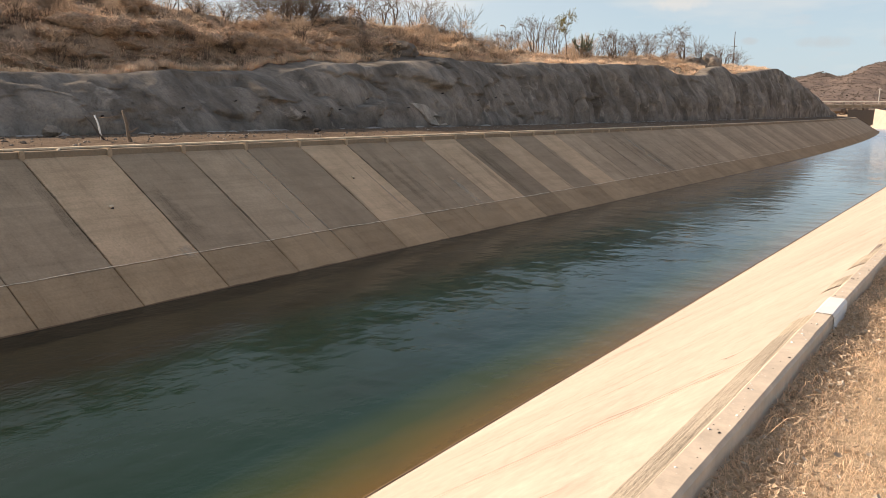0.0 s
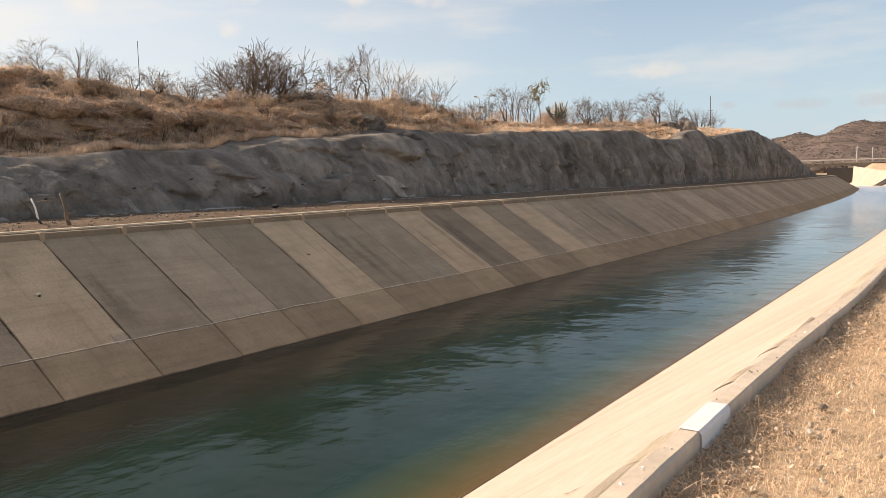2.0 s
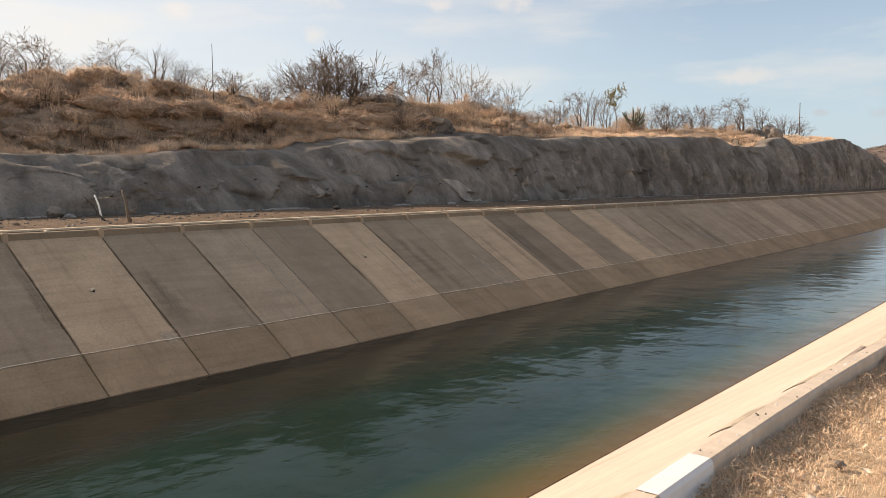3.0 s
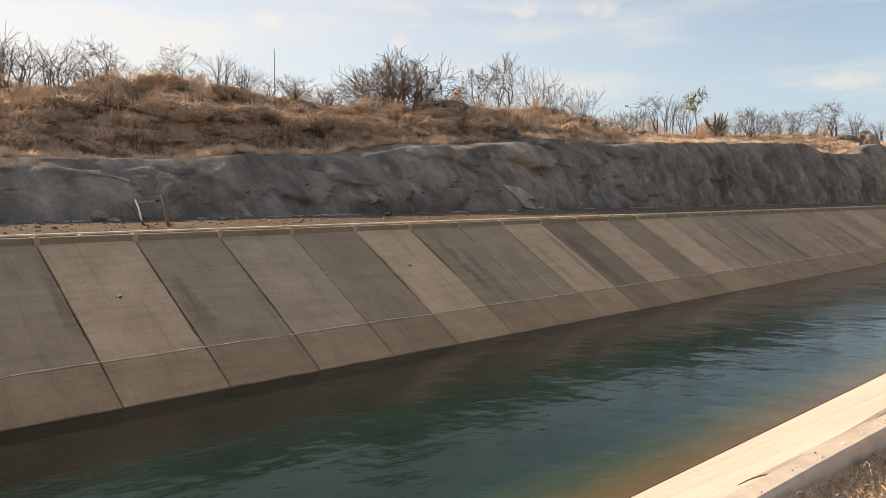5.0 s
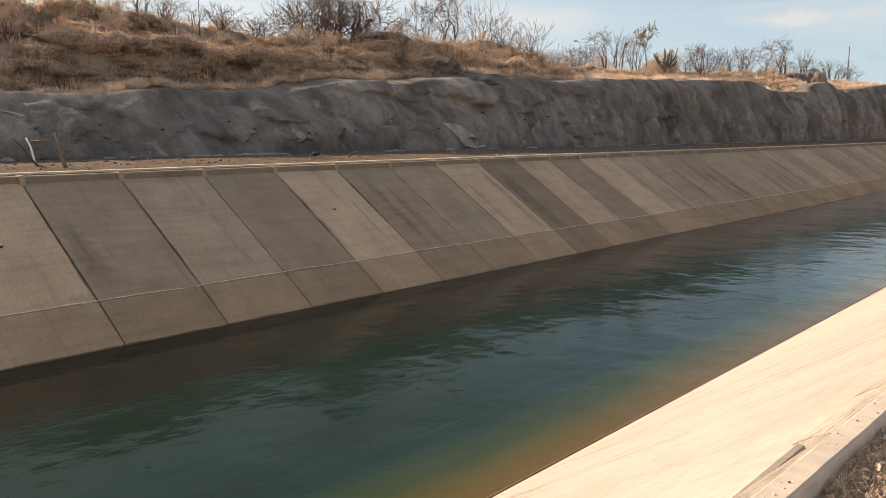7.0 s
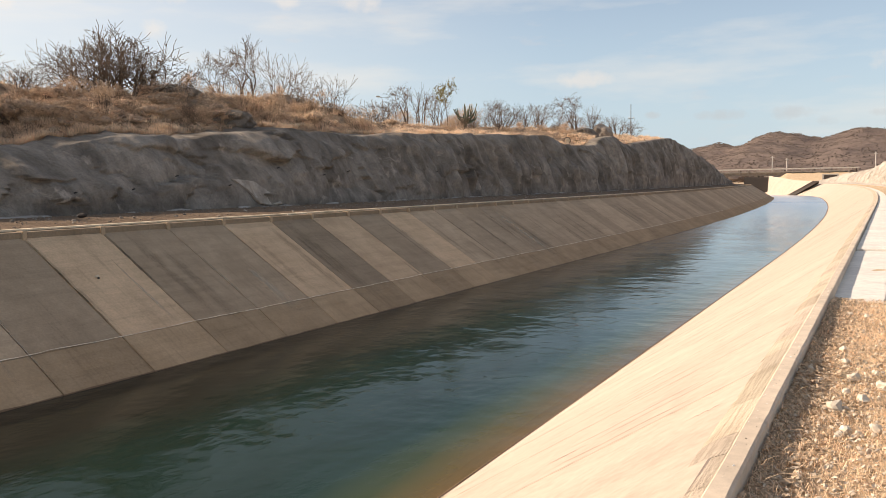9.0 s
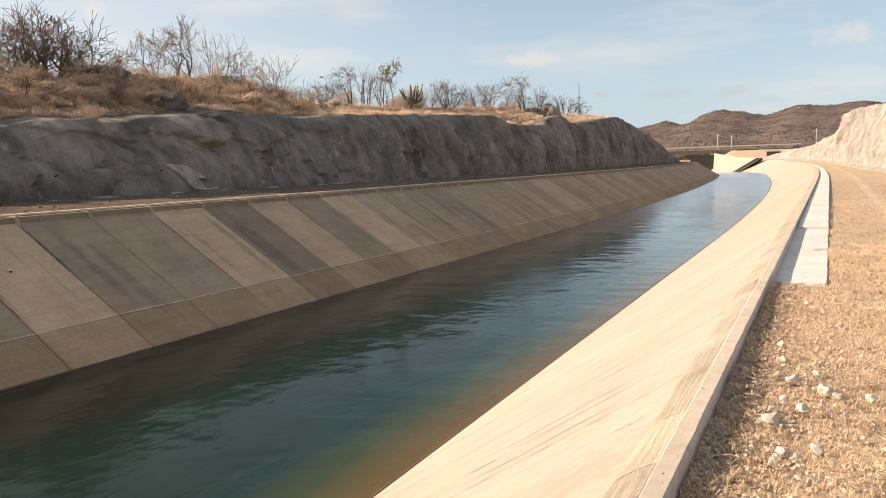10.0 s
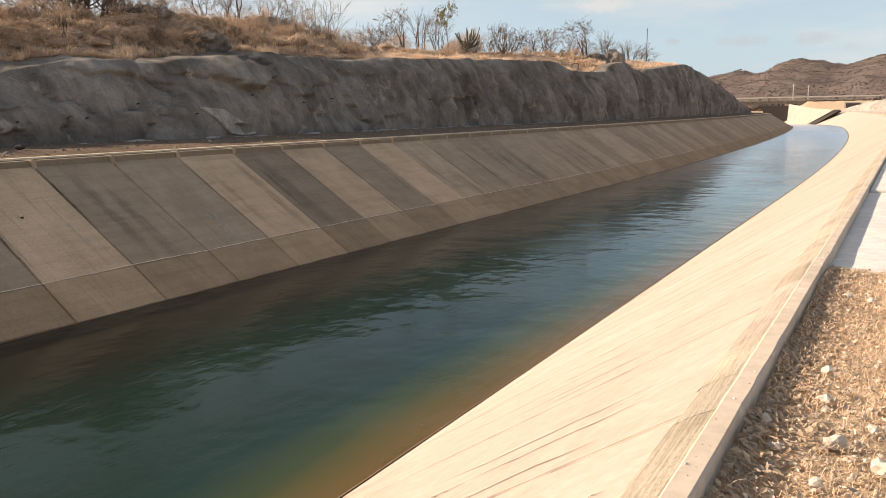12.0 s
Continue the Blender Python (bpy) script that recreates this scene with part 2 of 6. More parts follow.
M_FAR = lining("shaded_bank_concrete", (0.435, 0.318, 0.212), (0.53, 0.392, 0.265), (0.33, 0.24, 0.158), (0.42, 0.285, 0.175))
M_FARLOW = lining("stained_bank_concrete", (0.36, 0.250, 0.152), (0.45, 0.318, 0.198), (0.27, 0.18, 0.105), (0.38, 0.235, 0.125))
M_NEAR = concrete("pale_bank_concrete", (0.524, 0.415, 0.338), (0.575, 0.460, 0.379), (0.12, 1.1, 0.12), 0.18, True, 0.92, 0.5)
M_KERB = concrete("kerb_concrete", (0.62, 0.505, 0.39), (0.73, 0.60, 0.47), (1, 1, 1), 0.2)
def mortar():
    n = Nodes("rough_mortar")
    grit = n.noise(55.0, 4, 0.7, (1, 0.55, 1))
    lines = n.noise(48.0, 3, 0.6, (1, 0.03, 1))
    patch = n.noise(1.6, 4, 0.6)
    c = n.mix(n.ramp(patch, [(0.40, 0), (0.62, 1)]), (0.405, 0.338, 0.262), (0.485, 0.408, 0.320))
    c = n.mix(0.8, c, n.ramp(lines, [(0.36, 0.72), (0.5, 1.0), (0.65, 1.10)]), "MULTIPLY")
    c = n.mix(0.55, c, n.ramp(grit, [(0.32, 0.55), (0.46, 1.0), (0.68, 1.2)]), "MULTIPLY")
    c = n.mix(1.0, c, n.info.outputs["Color"], "MULTIPLY")
    return n.done(c, 0.96, n.bump(lines, 0.5, 0.006, n.bump(grit, 0.9, 0.012)), 0.15)


M_MORTAR = mortar()
# cream lightened and warmed so the edge beam's cap looks sunlit
M_COPING = concrete("coping_concrete", (0.66, 0.52, 0.36), (0.84, 0.68, 0.49), (1, 1, 1), 0.5)
M_SLAB = concrete("white_slab_concrete", (0.74, 0.69, 0.62), (0.84, 0.785, 0.71), (1, 1, 1), 0.2)
M_WHITE = plain("white_paint", (0.80, 0.79, 0.76), 0.7, 0.15)
M_LINE = plain("limewash_line", (0.78, 0.66, 0.51), 0.9, 0.6, 2.0)
M_WET = plain("wet_algae", (0.15, 0.09, 0.05), 0.7, 0.5, 4.0)
M_JOINT = plain("dark_joint", (0.06, 0.05, 0.045), 0.95, 0.4)


def shotcrete(name, dark, light, stain, mottle=0.75, drips=0.45):
    n = Nodes(name)
    big = n.noise(0.42, 5, 0.55, (0.2, 1, 0.7))
    mid = n.noise(1.4, 6, 0.6, (0.3, 1, 0.8))
    fine = n.noise(9.0, 6, 0.7)
    c = n.mix(n.ramp(big, [(0.40, 0), (0.60, 1)]), dark, light)
    c = n.mix(n.ramp(n.noise(0.55, 5, 0.6, (1.0, 1.0, 0.5)), [(0.54, 0), (0.70, 0.7)]), c, stain)
    # lime-washed patches with a ragged rim
    pale = n.ramp(n.noise(0.8, 7, 0.62, (0.4, 0.8, 1.0), None, 0.6), [(0.60, 0), (0.66, 0.55), (0.8, 0.8)])
    c = n.mix(pale, c, tuple(min(0.6, v * 1.45) for v in light))
    c = n.mix(mottle, c, n.ramp(mid, [(0.3, 0.58), (0.7, 1.28)]), "MULTIPLY")
    c = n.mix(0.45, c, n.ramp(fine, [(0.3, 0.55), (0.7, 1.35)]), "MULTIPLY")
    drip = n.noise(1.3, 5, 0.6, (0.06, 1.0, 0.10))
    c = n.mix(drips, c, n.ramp(drip, [(0.32, 0.45), (0.50, 1.0), (0.7, 1.2)]), "MULTIPLY")
    # hairline breaks
    crack = n.math("ABSOLUTE", n.math("SUBTRACT", n.noise(0.9, 6, 0.6, (0.6, 1.0, 1.1), None, 0.8), 0.5))
    c = n.mix(0.35, c, n.ramp(crack, [(0.0, 0.30), (0.006, 0.75), (0.014, 1.0)]), "MULTIPLY")
    nb = n.bump(fine, 0.6, 0.06)
    nb = n.bump(n.noise(3.2, 6, 0.55, (1, 1, 0.9)), 0.4, 0.14, nb)
    nb = n.bump(mid, 0.45, 0.28, nb)
    return n.done(c, 0.95, nb, 0.2)


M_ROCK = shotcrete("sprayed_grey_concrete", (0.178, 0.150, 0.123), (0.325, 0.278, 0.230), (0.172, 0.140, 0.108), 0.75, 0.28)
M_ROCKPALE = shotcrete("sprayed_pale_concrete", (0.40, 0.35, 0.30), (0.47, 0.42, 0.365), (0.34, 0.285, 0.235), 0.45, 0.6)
M_SLABROCK = shotcrete("pale_fallen_slab", (0.40, 0.345, 0.285), (0.52, 0.455, 0.385), (0.32, 0.265, 0.21))
M_STONE = shotcrete("weathered_boulder", (0.22, 0.18, 0.145), (0.34, 0.285, 0.235), (0.17, 0.125, 0.09))
M_HILL = soil("dry_hill_earth", (0.38, 0.258, 0.172), (0.49, 0.345, 0.235), (0.20, 0.132, 0.088), 1.6)
M_BERM = soil("brown_berm_earth", (0.185, 0.128, 0.088), (0.25, 0.178, 0.124), (0.12, 0.082, 0.055), 3.5)
M_TRACK = soil("straw_covered_earth", (0.62, 0.455, 0.30), (0.71, 0.535, 0.365), (0.46, 0.33, 0.215), 2.6)
M_FARHILL = soil("dry_scrub_hill", (0.175, 0.132, 0.115), (0.25, 0.187, 0.155), (0.115, 0.09, 0.08), 0.06)
M_FARTREE = plain("far_scrub_crown", (0.165, 0.128, 0.108), 0.95, 0.4, 0.02, 0, True)
M_GRASS = plain("dry_grass", (0.86, 0.645, 0.46), 0.9, 0.6, 0.6, 0, True, 0.45)
M_CRESTGRASS = plain("matted_straw", (0.92, 0.72, 0.54), 0.9, 0.5, 0.6, 0, True, 0.4)
M_STRAW = plain("bleached_straw", (0.90, 0.665, 0.46), 0.9, 0.45, 1.2, 0, True, 0.25)
M_LEAF = plain("dead_leaf", (0.56, 0.42, 0.30), 0.9, 0.4, 3.0, 0, True, 0.25)
M_SCRUB = plain("dead_scrub", (0.74, 0.53, 0.385), 0.95, 0.7, 0.9, 0, True, 0.35)
M_CORE = plain("matted_dead_vines", (0.38, 0.265, 0.182), 0.97, 0.9, 7.0)
M_BARK = plain("grey_bark", (0.12, 0.088, 0.068), 0.95, 0.4, 5.0)
M_TWIG = plain("bare_twig", (0.19, 0.138, 0.102), 0.95, 0.3, 3.0)
M_GREEN = plain("olive_leaf", (0.24, 0.20, 0.065), 0.8, 0.3, 3.0, 0, True)
M_CACTUS = plain("cactus_skin", (0.10, 0.11, 0.07), 0.8, 0.3, 3.0)
M_GRAVEL = plain("pale_gravel", (0.58, 0.48, 0.375), 0.9, 0.3, 8.0, 0, True)
M_CLOD = plain("brown_clod", (0.47, 0.34, 0.225), 0.95, 0.4, 8.0, 0, True)
M_CHIP = plain("white_stone_chip", (0.64, 0.555, 0.45), 0.9, 0.25, 14.0)
M_POLE = plain("weathered_concrete_pole", (0.45, 0.41, 0.37), 0.9)
M_DARKPOLE = plain("dark_wooden_pole", (0.10, 0.08, 0.07), 0.9)
M_STEM = plain("pale_dead_twig", (0.54, 0.38, 0.26), 0.95, 0.4, 2.0)
M_STICK = plain("grey_stick_wood", (0.21, 0.16, 0.12), 0.9, 0.5, 12.0)
M_WIRE = plain("rusty_wire", (0.20, 0.14, 0.10), 0.7, 0.3, 6.0, 0.4)
M_BRIDGE = concrete("weathered_bridge_concrete", (0.20, 0.178, 0.158), (0.28, 0.252, 0.226), (1, 1, 1), 0.4)
M_RAIL = concrete("pale_rail_concrete", (0.40, 0.37, 0.335), (0.52, 0.485, 0.44), (1, 1, 1), 0.3)
M_DECK = concrete("bridge_concrete", (0.36, 0.33, 0.30), (0.46, 0.43, 0.39), (1, 1, 1), 0.3)


def water_material():
    n = Nodes("canal_water")
    t = n.t
    depth = t.nodes.new("ShaderNodeAttribute")
    depth.attribute_name = "depth"
    pos = n.geo.outputs["Position"]
    wob = n.noise(0.5, 4, 0.55, (1.0, 0.35, 1))
    d = n.math("ADD", depth.outputs["Fac"], n.math("MULTIPLY", n.math("SUBTRACT", wob, 0.5), 0.3))
    turbid = n.ramp(d, [(0.0, 0.70), (0.30, 0.92), (0.62, 1.0)])
    body = t.nodes.new("ShaderNodeBsdfDiffuse")
    c = n.ramp(n.noise(0.12, 4, 0.5, (1.0, 0.5, 1)), [(0.3, (0.0055, 0.0195, 0.013)), (0.7, (0.010, 0.0275, 0.0185))])
    silt = n.ramp(d, [(0.0, (0.20, 0.122, 0.043)), (0.20, (0.112, 0.088, 0.030)), (0.42, (0.040, 0.056, 0.024)), (0.75, (0.011, 0.034, 0.026))])
    c = n.mix(n.ramp(d, [(0.6, 0.0), (1.0, 1.0)]), silt, c)
    # dark reflection of the far bank, mixed into the water's body colour
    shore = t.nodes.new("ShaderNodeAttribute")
    shore.attribute_name = "bank_reflection"
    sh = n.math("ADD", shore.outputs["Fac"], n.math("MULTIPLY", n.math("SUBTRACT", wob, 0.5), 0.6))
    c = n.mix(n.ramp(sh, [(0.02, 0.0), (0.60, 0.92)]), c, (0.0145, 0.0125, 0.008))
    n.link(c, body.inputs["Color"])
    clear = t.nodes.new("ShaderNodeBsdfTransparent")
    clear.inputs["Color"].default_value = (0.95, 0.86, 0.62, 1)
    under = t.nodes.new("ShaderNodeMixShader")
    n.link(turbid, under.inputs["Fac"])
    n.link(clear.outputs["BSDF"], under.inputs[1])
    n.link(body.outputs["BSDF"], under.inputs[2])
    # ripples: long swells, and patches of finer ruffles
    patch = n.ramp(n.noise(0.16, 4, 0.6, (1.0, 0.45, 1)), [(0.46, 0.04), (0.64, 1.0)])
    fine = n.math("MULTIPLY", n.noise(7.0, 4, 0.6, (1.0, 0.55, 1)), patch)
    nb = n.bump(fine, 0.5, 0.026)
    nb = n.bump(n.noise(2.6, 3, 0.55, (1.0, 0.6, 1)), 0.14, 0.055, nb)
    nb = n.bump(n.noise(1.1, 4, 0.5, (1.0, 0.5, 1)), 0.10, 0.11, nb)
    nb = n.bump(n.noise(0.35, 3, 0.5, (0.8, 1.0, 1)), 0.24, 0.25, nb)
    gloss = t.nodes.new("ShaderNodeBsdfGlossy")
    # the long reach up to the bend is ruffled by wind
    along = t.nodes.new("ShaderNodeSeparateXYZ")
    n.link(pos, along.inputs["Vector"])
    far = n.math("MULTIPLY", n.math("SUBTRACT", along.outputs["Y"], 60.0), 1 / 170)
    far = n.math("MINIMUM", n.math("MAXIMUM", far, 0.0), 1.0)
    n.link(n.math("ADD", n.math("MULTIPLY", far, 0.22), 0.075), gloss.inputs["Roughness"])
    gloss.inputs["Color"].default_value = (0.95, 0.98, 1.0, 1)
    fres = t.nodes.new("ShaderNodeFresnel")
    fres.inputs["IOR"].default_value = 1.33
    sheen = n.math("MINIMUM", n.math("MULTIPLY", n.math("POWER", fres.outputs["Fac"], 1.6), 1.6), 1.0)
    n.link(nb, gloss.inputs["Normal"])
    n.link(nb, fres.inputs["Normal"])
    top = t.nodes.new("ShaderNodeMixShader")
    n.link(sheen, top.inputs["Fac"])
    n.link(under.outputs["Shader"], top.inputs[1])
    n.link(gloss.outputs["BSDF"], top.inputs[2])
    n.link(top.outputs["Shader"], t.nodes["Material Output"].inputs["Surface"])
    return n.mat


M_WATER = water_material()
M_BED = concrete("silted_bed_concrete", (0.36, 0.19, 0.065), (0.48, 0.27, 0.10), (0.6, 0.6, 0.6), 0.5)


# ---------- building helpers ----------
def mesh_object(name, verts, faces, mats, parent=None, label="", smooth=False, idx=None):
    me = bpy.data.meshes.new(name)
    me.from_pydata([tuple(map(float, v)) for v in verts], [], [tuple(map(int, f)) for f in faces])
    for m in (mats if isinstance(mats, (list, tuple)) else [mats]):
        me.materials.append(m)
    if idx is not None:
        me.polygons.foreach_set("material_index", idx)
    if smooth:
        me.polygons.foreach_set("use_smooth", [True] * len(me.polygons))
    me.update()
    ob = new(name, me)
    if parent:
        ob.parent = parent
    if label:
        tagged(ob, label)
    return ob


def part(name, bm, material, parent=None, label="", smooth=False):
    me = bpy.data.meshes.new(name)
    bm.to_mesh(me)
    bm.free()
    me.materials.append(material)
    if smooth:
        me.polygons.foreach_set("use_smooth", [True] * len(me.polygons))
    ob = new(name, me)
    if parent:
        ob.parent = parent
    if label:
        tagged(ob, label)
    return ob


def box_bm(x0, x1, y0, y1, z0, z1, bevel=0.0):
    bm = bmesh.new()
    bmesh.ops.create_cube(bm, size=1)
    for v in bm.verts:
        v.co = Vector((x0 + (v.co.x + 0.5) * (x1 - x0), y0 + (v.co.y + 0.5) * (y1 - y0), z0 + (v.co.z + 0.5) * (z1 - z0)))
    if bevel:
        bmesh.ops.bevel(bm, geom=bm.edges[:], offset=bevel, segments=2, affect="EDGES")
    return bm


def grid_faces(nr, nc):
    return [(r * nc + c, r * nc + c + 1, (r + 1) * nc + c + 1, (r + 1) * nc + c) for r in range(nr - 1) for c in range(nc - 1)]


def fbm(x, y, z=0.0, octaves=4):
    return noise.fractal(Vector((x, y, z)), 0.9, 2.1, octaves)


def tube(path, radii, sides=6):
    """Vertices and faces of a closed tube along a path."""
    verts, faces = [], []
    for i, p in enumerate(path):
        d = (path[min(i + 1, len(path) - 1)] - path[max(i - 1, 0)]).normalized()
        a = d.cross(Vector((0.3, 0.2, 1)) if abs(d.z) < 0.9 else Vector((1, 0.1, 0))).normalized()
        b = d.cross(a)
        for k in range(sides):
            w = 2 * math.pi * k / sides
            verts.append(p + (a * math.cos(w) + b * math.sin(w)) * radii[i])
    for i in range(len(path) - 1):
        for k in range(sides):
            k2 = (k + 1) % sides
            faces.append((i * sides + k, i * sides + k2, (i + 1) * sides + k2, (i + 1) * sides + k))
    faces.append(tuple(range(sides))[::-1])
    faces.append(tuple((len(path) - 1) * sides + k for k in range(sides)))
    return verts, faces


def merge(parts):
    verts, faces = [], []
    for v, f in parts:
        o = len(verts)
        verts += v
        faces += [tuple(i + o for i in q) for q in f]
    return verts, faces


# ---------- the line of the canal ----------
# The right-hand kerb's outer top edge is offset 0; offsets to the left bank are negative.
# Straight to y = 60, a very slack left bend to about y = 262, then a tighter one.
S0, S1, S2, R1, R2 = 60.0, 262.0, 470.0, 1850.0, 135.0


def line(s):
    """Place and heading (to the left of +y) of the line at distance s."""
    if s <= S0:
        return 0.0, s, 0.0
    if s <= S1:
        a = (s - S0) / R1
        return -R1 * (1 - math.cos(a)), S0 + R1 * math.sin(a), a
    x, y, a = line(S1)
    b = (min(s, S2) - S1) / R2
    cx, cy = x - R2 * math.cos(a), y - R2 * math.sin(a)
    x, y, h = cx + R2 * math.cos(a + b), cy + R2 * math.sin(a + b), a + b
    if s > S2:
        x, y = x - (s - S2) * math.sin(h), y + (s - S2) * math.cos(h)
    return x, y, h


def at(s, o, z):
    x, y, h = line(s)
    return Vector((x + o * math.cos(h), y + o * math.sin(h), z))


def settle(s):
    """How far the right-hand bank top has sunk at s: 0 to 1."""
    u = min(1.0, max(0.0, (s - 5.2) / 7.3))
    return u * u * (3 - 2 * u)


SINK_O, SINK_Z = -0.10, -0.25


def near(s, o, z):
    """A place on the right-hand bank top, which sinks a little along the way."""
    w = settle(s)
    return at(s, o + SINK_O * w, z + SINK_Z * w)


def steps(*pieces):
    """Distances along the line: (from, to, step) pieces."""
    out = []
    for a, b, d in pieces:
        n = max(1, round((b - a) / d))
        out += [a + (b - a) * i / n for i in range(n)]
    return out + [pieces[-1][1]]


def sweep(name, profile, ss, mat, label="", kind="structure", smooth=False, category=""):
    """A profile of (offset, height) swept along the line."""
    verts = [at(s, o, z) for s in ss for o, z in profile]
    ob = mesh_object(name, verts, grid_faces(len(ss), len(profile)), mat, None, label, smooth)
    return tagged(ob, label, category, "", kind)


WATER_Z = -3.95
LIP_FAR, LINE_FAR = -23.72, -19.15
S_FAR_END = 254.0

# ---------- canal bed and water ----------
ss = steps((-120, 0, 6), (0, 60, 3), (60, 262, 6), (262, 470, 4), (470, 700, 20))
bed_profile = [(-0.40, -0.75), (-5.80, -4.25), (-10.4, -7.1), (-13.2, -7.1), (-17.8, -4.14), (-23.7, -0.42)]
sweep("canal_bed", bed_profile, ss, M_BED, "silt-stained concrete bed of the canal under water", "structure", False, "canal bed")
offs = [-17.85, -17.5, -17.0, -16.4, -15.6, -14.6, -13.4, -12.0, -10.5, -9.2, -8.2, -7.4, -6.8, -6.3, -5.9]
verts = [at(s, o, WATER_Z) for s in ss for o in offs]
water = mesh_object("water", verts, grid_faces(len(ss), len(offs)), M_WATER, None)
deep = [min(1.0, min((-5.85 - o) / 2.9, 0.55 + (o + 17.9) / 2.9)) for o in offs]
attr = water.data.attributes.new("depth", "FLOAT", "POINT")
attr.data.foreach_set("value", deep * len(ss))
# weight of the painted bank reflection, strongest at the far edge
attr = water.data.attributes.new("bank_reflection", "FLOAT", "POINT")
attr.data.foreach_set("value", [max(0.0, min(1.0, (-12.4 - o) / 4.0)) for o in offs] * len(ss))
tagged(water, "still green canal water with a rippled glossy surface", "water", "", "structure")


# ---------- right-hand bank: kerb, mortar strip, slope panels ----------
def slope_panel_mesh(name, o0, z0, o1, z1, width, thick, mat):
    """One lining panel: its upper edge at (o0, z0), its lower at (o1, z1), centred on its origin along the canal."""
    nrm = Vector((-(z1 - z0), 0, o1 - o0)).normalized()
    if nrm.z < 0:
        nrm = -nrm
    bm = bmesh.new()
    bev, w = 0.018, width / 2
    rings = []
    for dz, g in ((-thick, 0.0), (-bev, 0.0), (0.0, bev)):
        ring = []
        for (o, z, sgn) in ((o0, z0, 1), (o1, z1, -1)):
            along = (Vector((o1, 0, z1)) - Vector((o0, 0, z0))).normalized() * g * sgn
            for sy in ((-1, 1) if sgn == 1 else (1, -1)):
                ring.append(bm.verts.new(Vector((o, sy * (w - g), z)) + along + nrm * dz))
        rings.append(ring)
    for a, b in zip(rings, rings[1:]):
        for k in range(4):
            bm.faces.new((a[k], a[(k + 1) % 4], b[(k + 1) % 4], b[k]))
    bm.faces.new(rings[-1])
    bmesh.ops.recalc_face_normals(bm, faces=bm.faces[:])
    me = bpy.data.meshes.new(name)
    bm.to_mesh(me)
    bm.free()
    me.materials.append(mat)
    return me


def place_panel(me, name, s, parent, tone):
    ob = new(name, me)
    x, y, h = line(s)
    ob.matrix_world = pose(x, y, 0, 0, 0, math.degrees(h))
    ob.parent = parent
    ob.color = (*tone, 1)
    return ob


ss_k = steps((-60, 0, 1.5), (0, 24, 0.1), (24, 60, 0.5), (60, 262, 4), (262, 470, 4), (470, 640, 20))
kerb_profile = [(0.004, -0.5), (0.0, -0.020), (-0.014, 0.0), (-0.108, 0.0), (-0.119, -0.010), (-0.123, -0.3)]


def kerb_point(s, k):
    """Point k of the kerb's worn profile at s."""
    o, z = kerb_profile[k]
    w = 0.005 * fbm(s * 0.9, o * 9, z * 5) + 0.010 * fbm(s * 0.3, 2.0, 80.0)
    if k in (1, 2, 3, 4):
        w -= 0.012 * max(0.0, fbm(s * 2.4, k * 3.0, 81.0, 5) - 0.10)
    return near(s, o + w, z + 0.5 * w)


kerb_verts = [kerb_point(s, k) for s in ss_k for k in range(6)]
kerb = mesh_object("kerb", kerb_verts, grid_faces(len(ss_k), 6), M_KERB)
tagged(kerb, "worn pale concrete kerb along the canal edge", "kerb", "", "structure")
bm = bmesh.new()
vs = []
for i in range(17):
    y = 4.47 + 0.56 * i / 16
    row = []
    for k, off in ((0, (0.005, 0)), (1, (0.005, 0.003)), (2, (0.003, 0.005)), (3, (-0.002, 0.005)), (4, (-0.005, 0.003))):
        p = kerb_point(y, k)
        if k == 0:
            p = p.lerp(kerb_point(y, 1), 0.70 + 0.12 * fbm(y * 9, 3.0))
        rag = 0.02 * fbm(k * 2.3, i * 1.0) if i in (0, 16) else 0.0
        row.append(bm.verts.new((p.x + off[0], y + rag, p.z + off[1])))
    vs.append(row)
for a, b in zip(vs, vs[1:]):
    for k in range(4):
        bm.faces.new((a[k], a[k + 1], b[k + 1], b[k]))
part("paint_mark", bm, M_WHITE, kerb, "chipped white paint block on the kerb")

mortar_strip = tagged(new("mortar_strip"), "rough striated mortar strip between kerb and slope", "mortar", "", "structure")


def strip_z(o, u, wide):
    """Height of the mortar strip at offset o, u of the way across it."""
    return (-0.020 - 0.45 * wide * u) * (1 - u) + (-0.085 + (o + 0.22) * 0.677 + 0.012) * u


def strip_piece(s0, s1, reach, step, name="mortar_piece"):
    """One trowelled length of mortar with grooves along it."""
    rows_s = steps((s0, s1, step))
    v = []
    for s in rows_s:
        wide = reach + 0.010 * fbm(s * 2.0, 3.1) + 0.008 * fbm(s * 9.0, 4.4)
        for k in range(14):
            u = k / 13
            o = -0.119 - wide * u
            z = strip_z(o, u, wide) + 0.002 + 0.0013 * math.sin(u * 40 + 3.0 * fbm(s * 0.8, s0)) + 0.0022 * fbm(s * 16, o * 60, 2.0, 3)
            v.append(near(s, o, z - (0.009 if k == 13 else 0.0)))
    return mesh_object(name, v, grid_faces(len(rows_s), 14), M_MORTAR, mortar_strip)


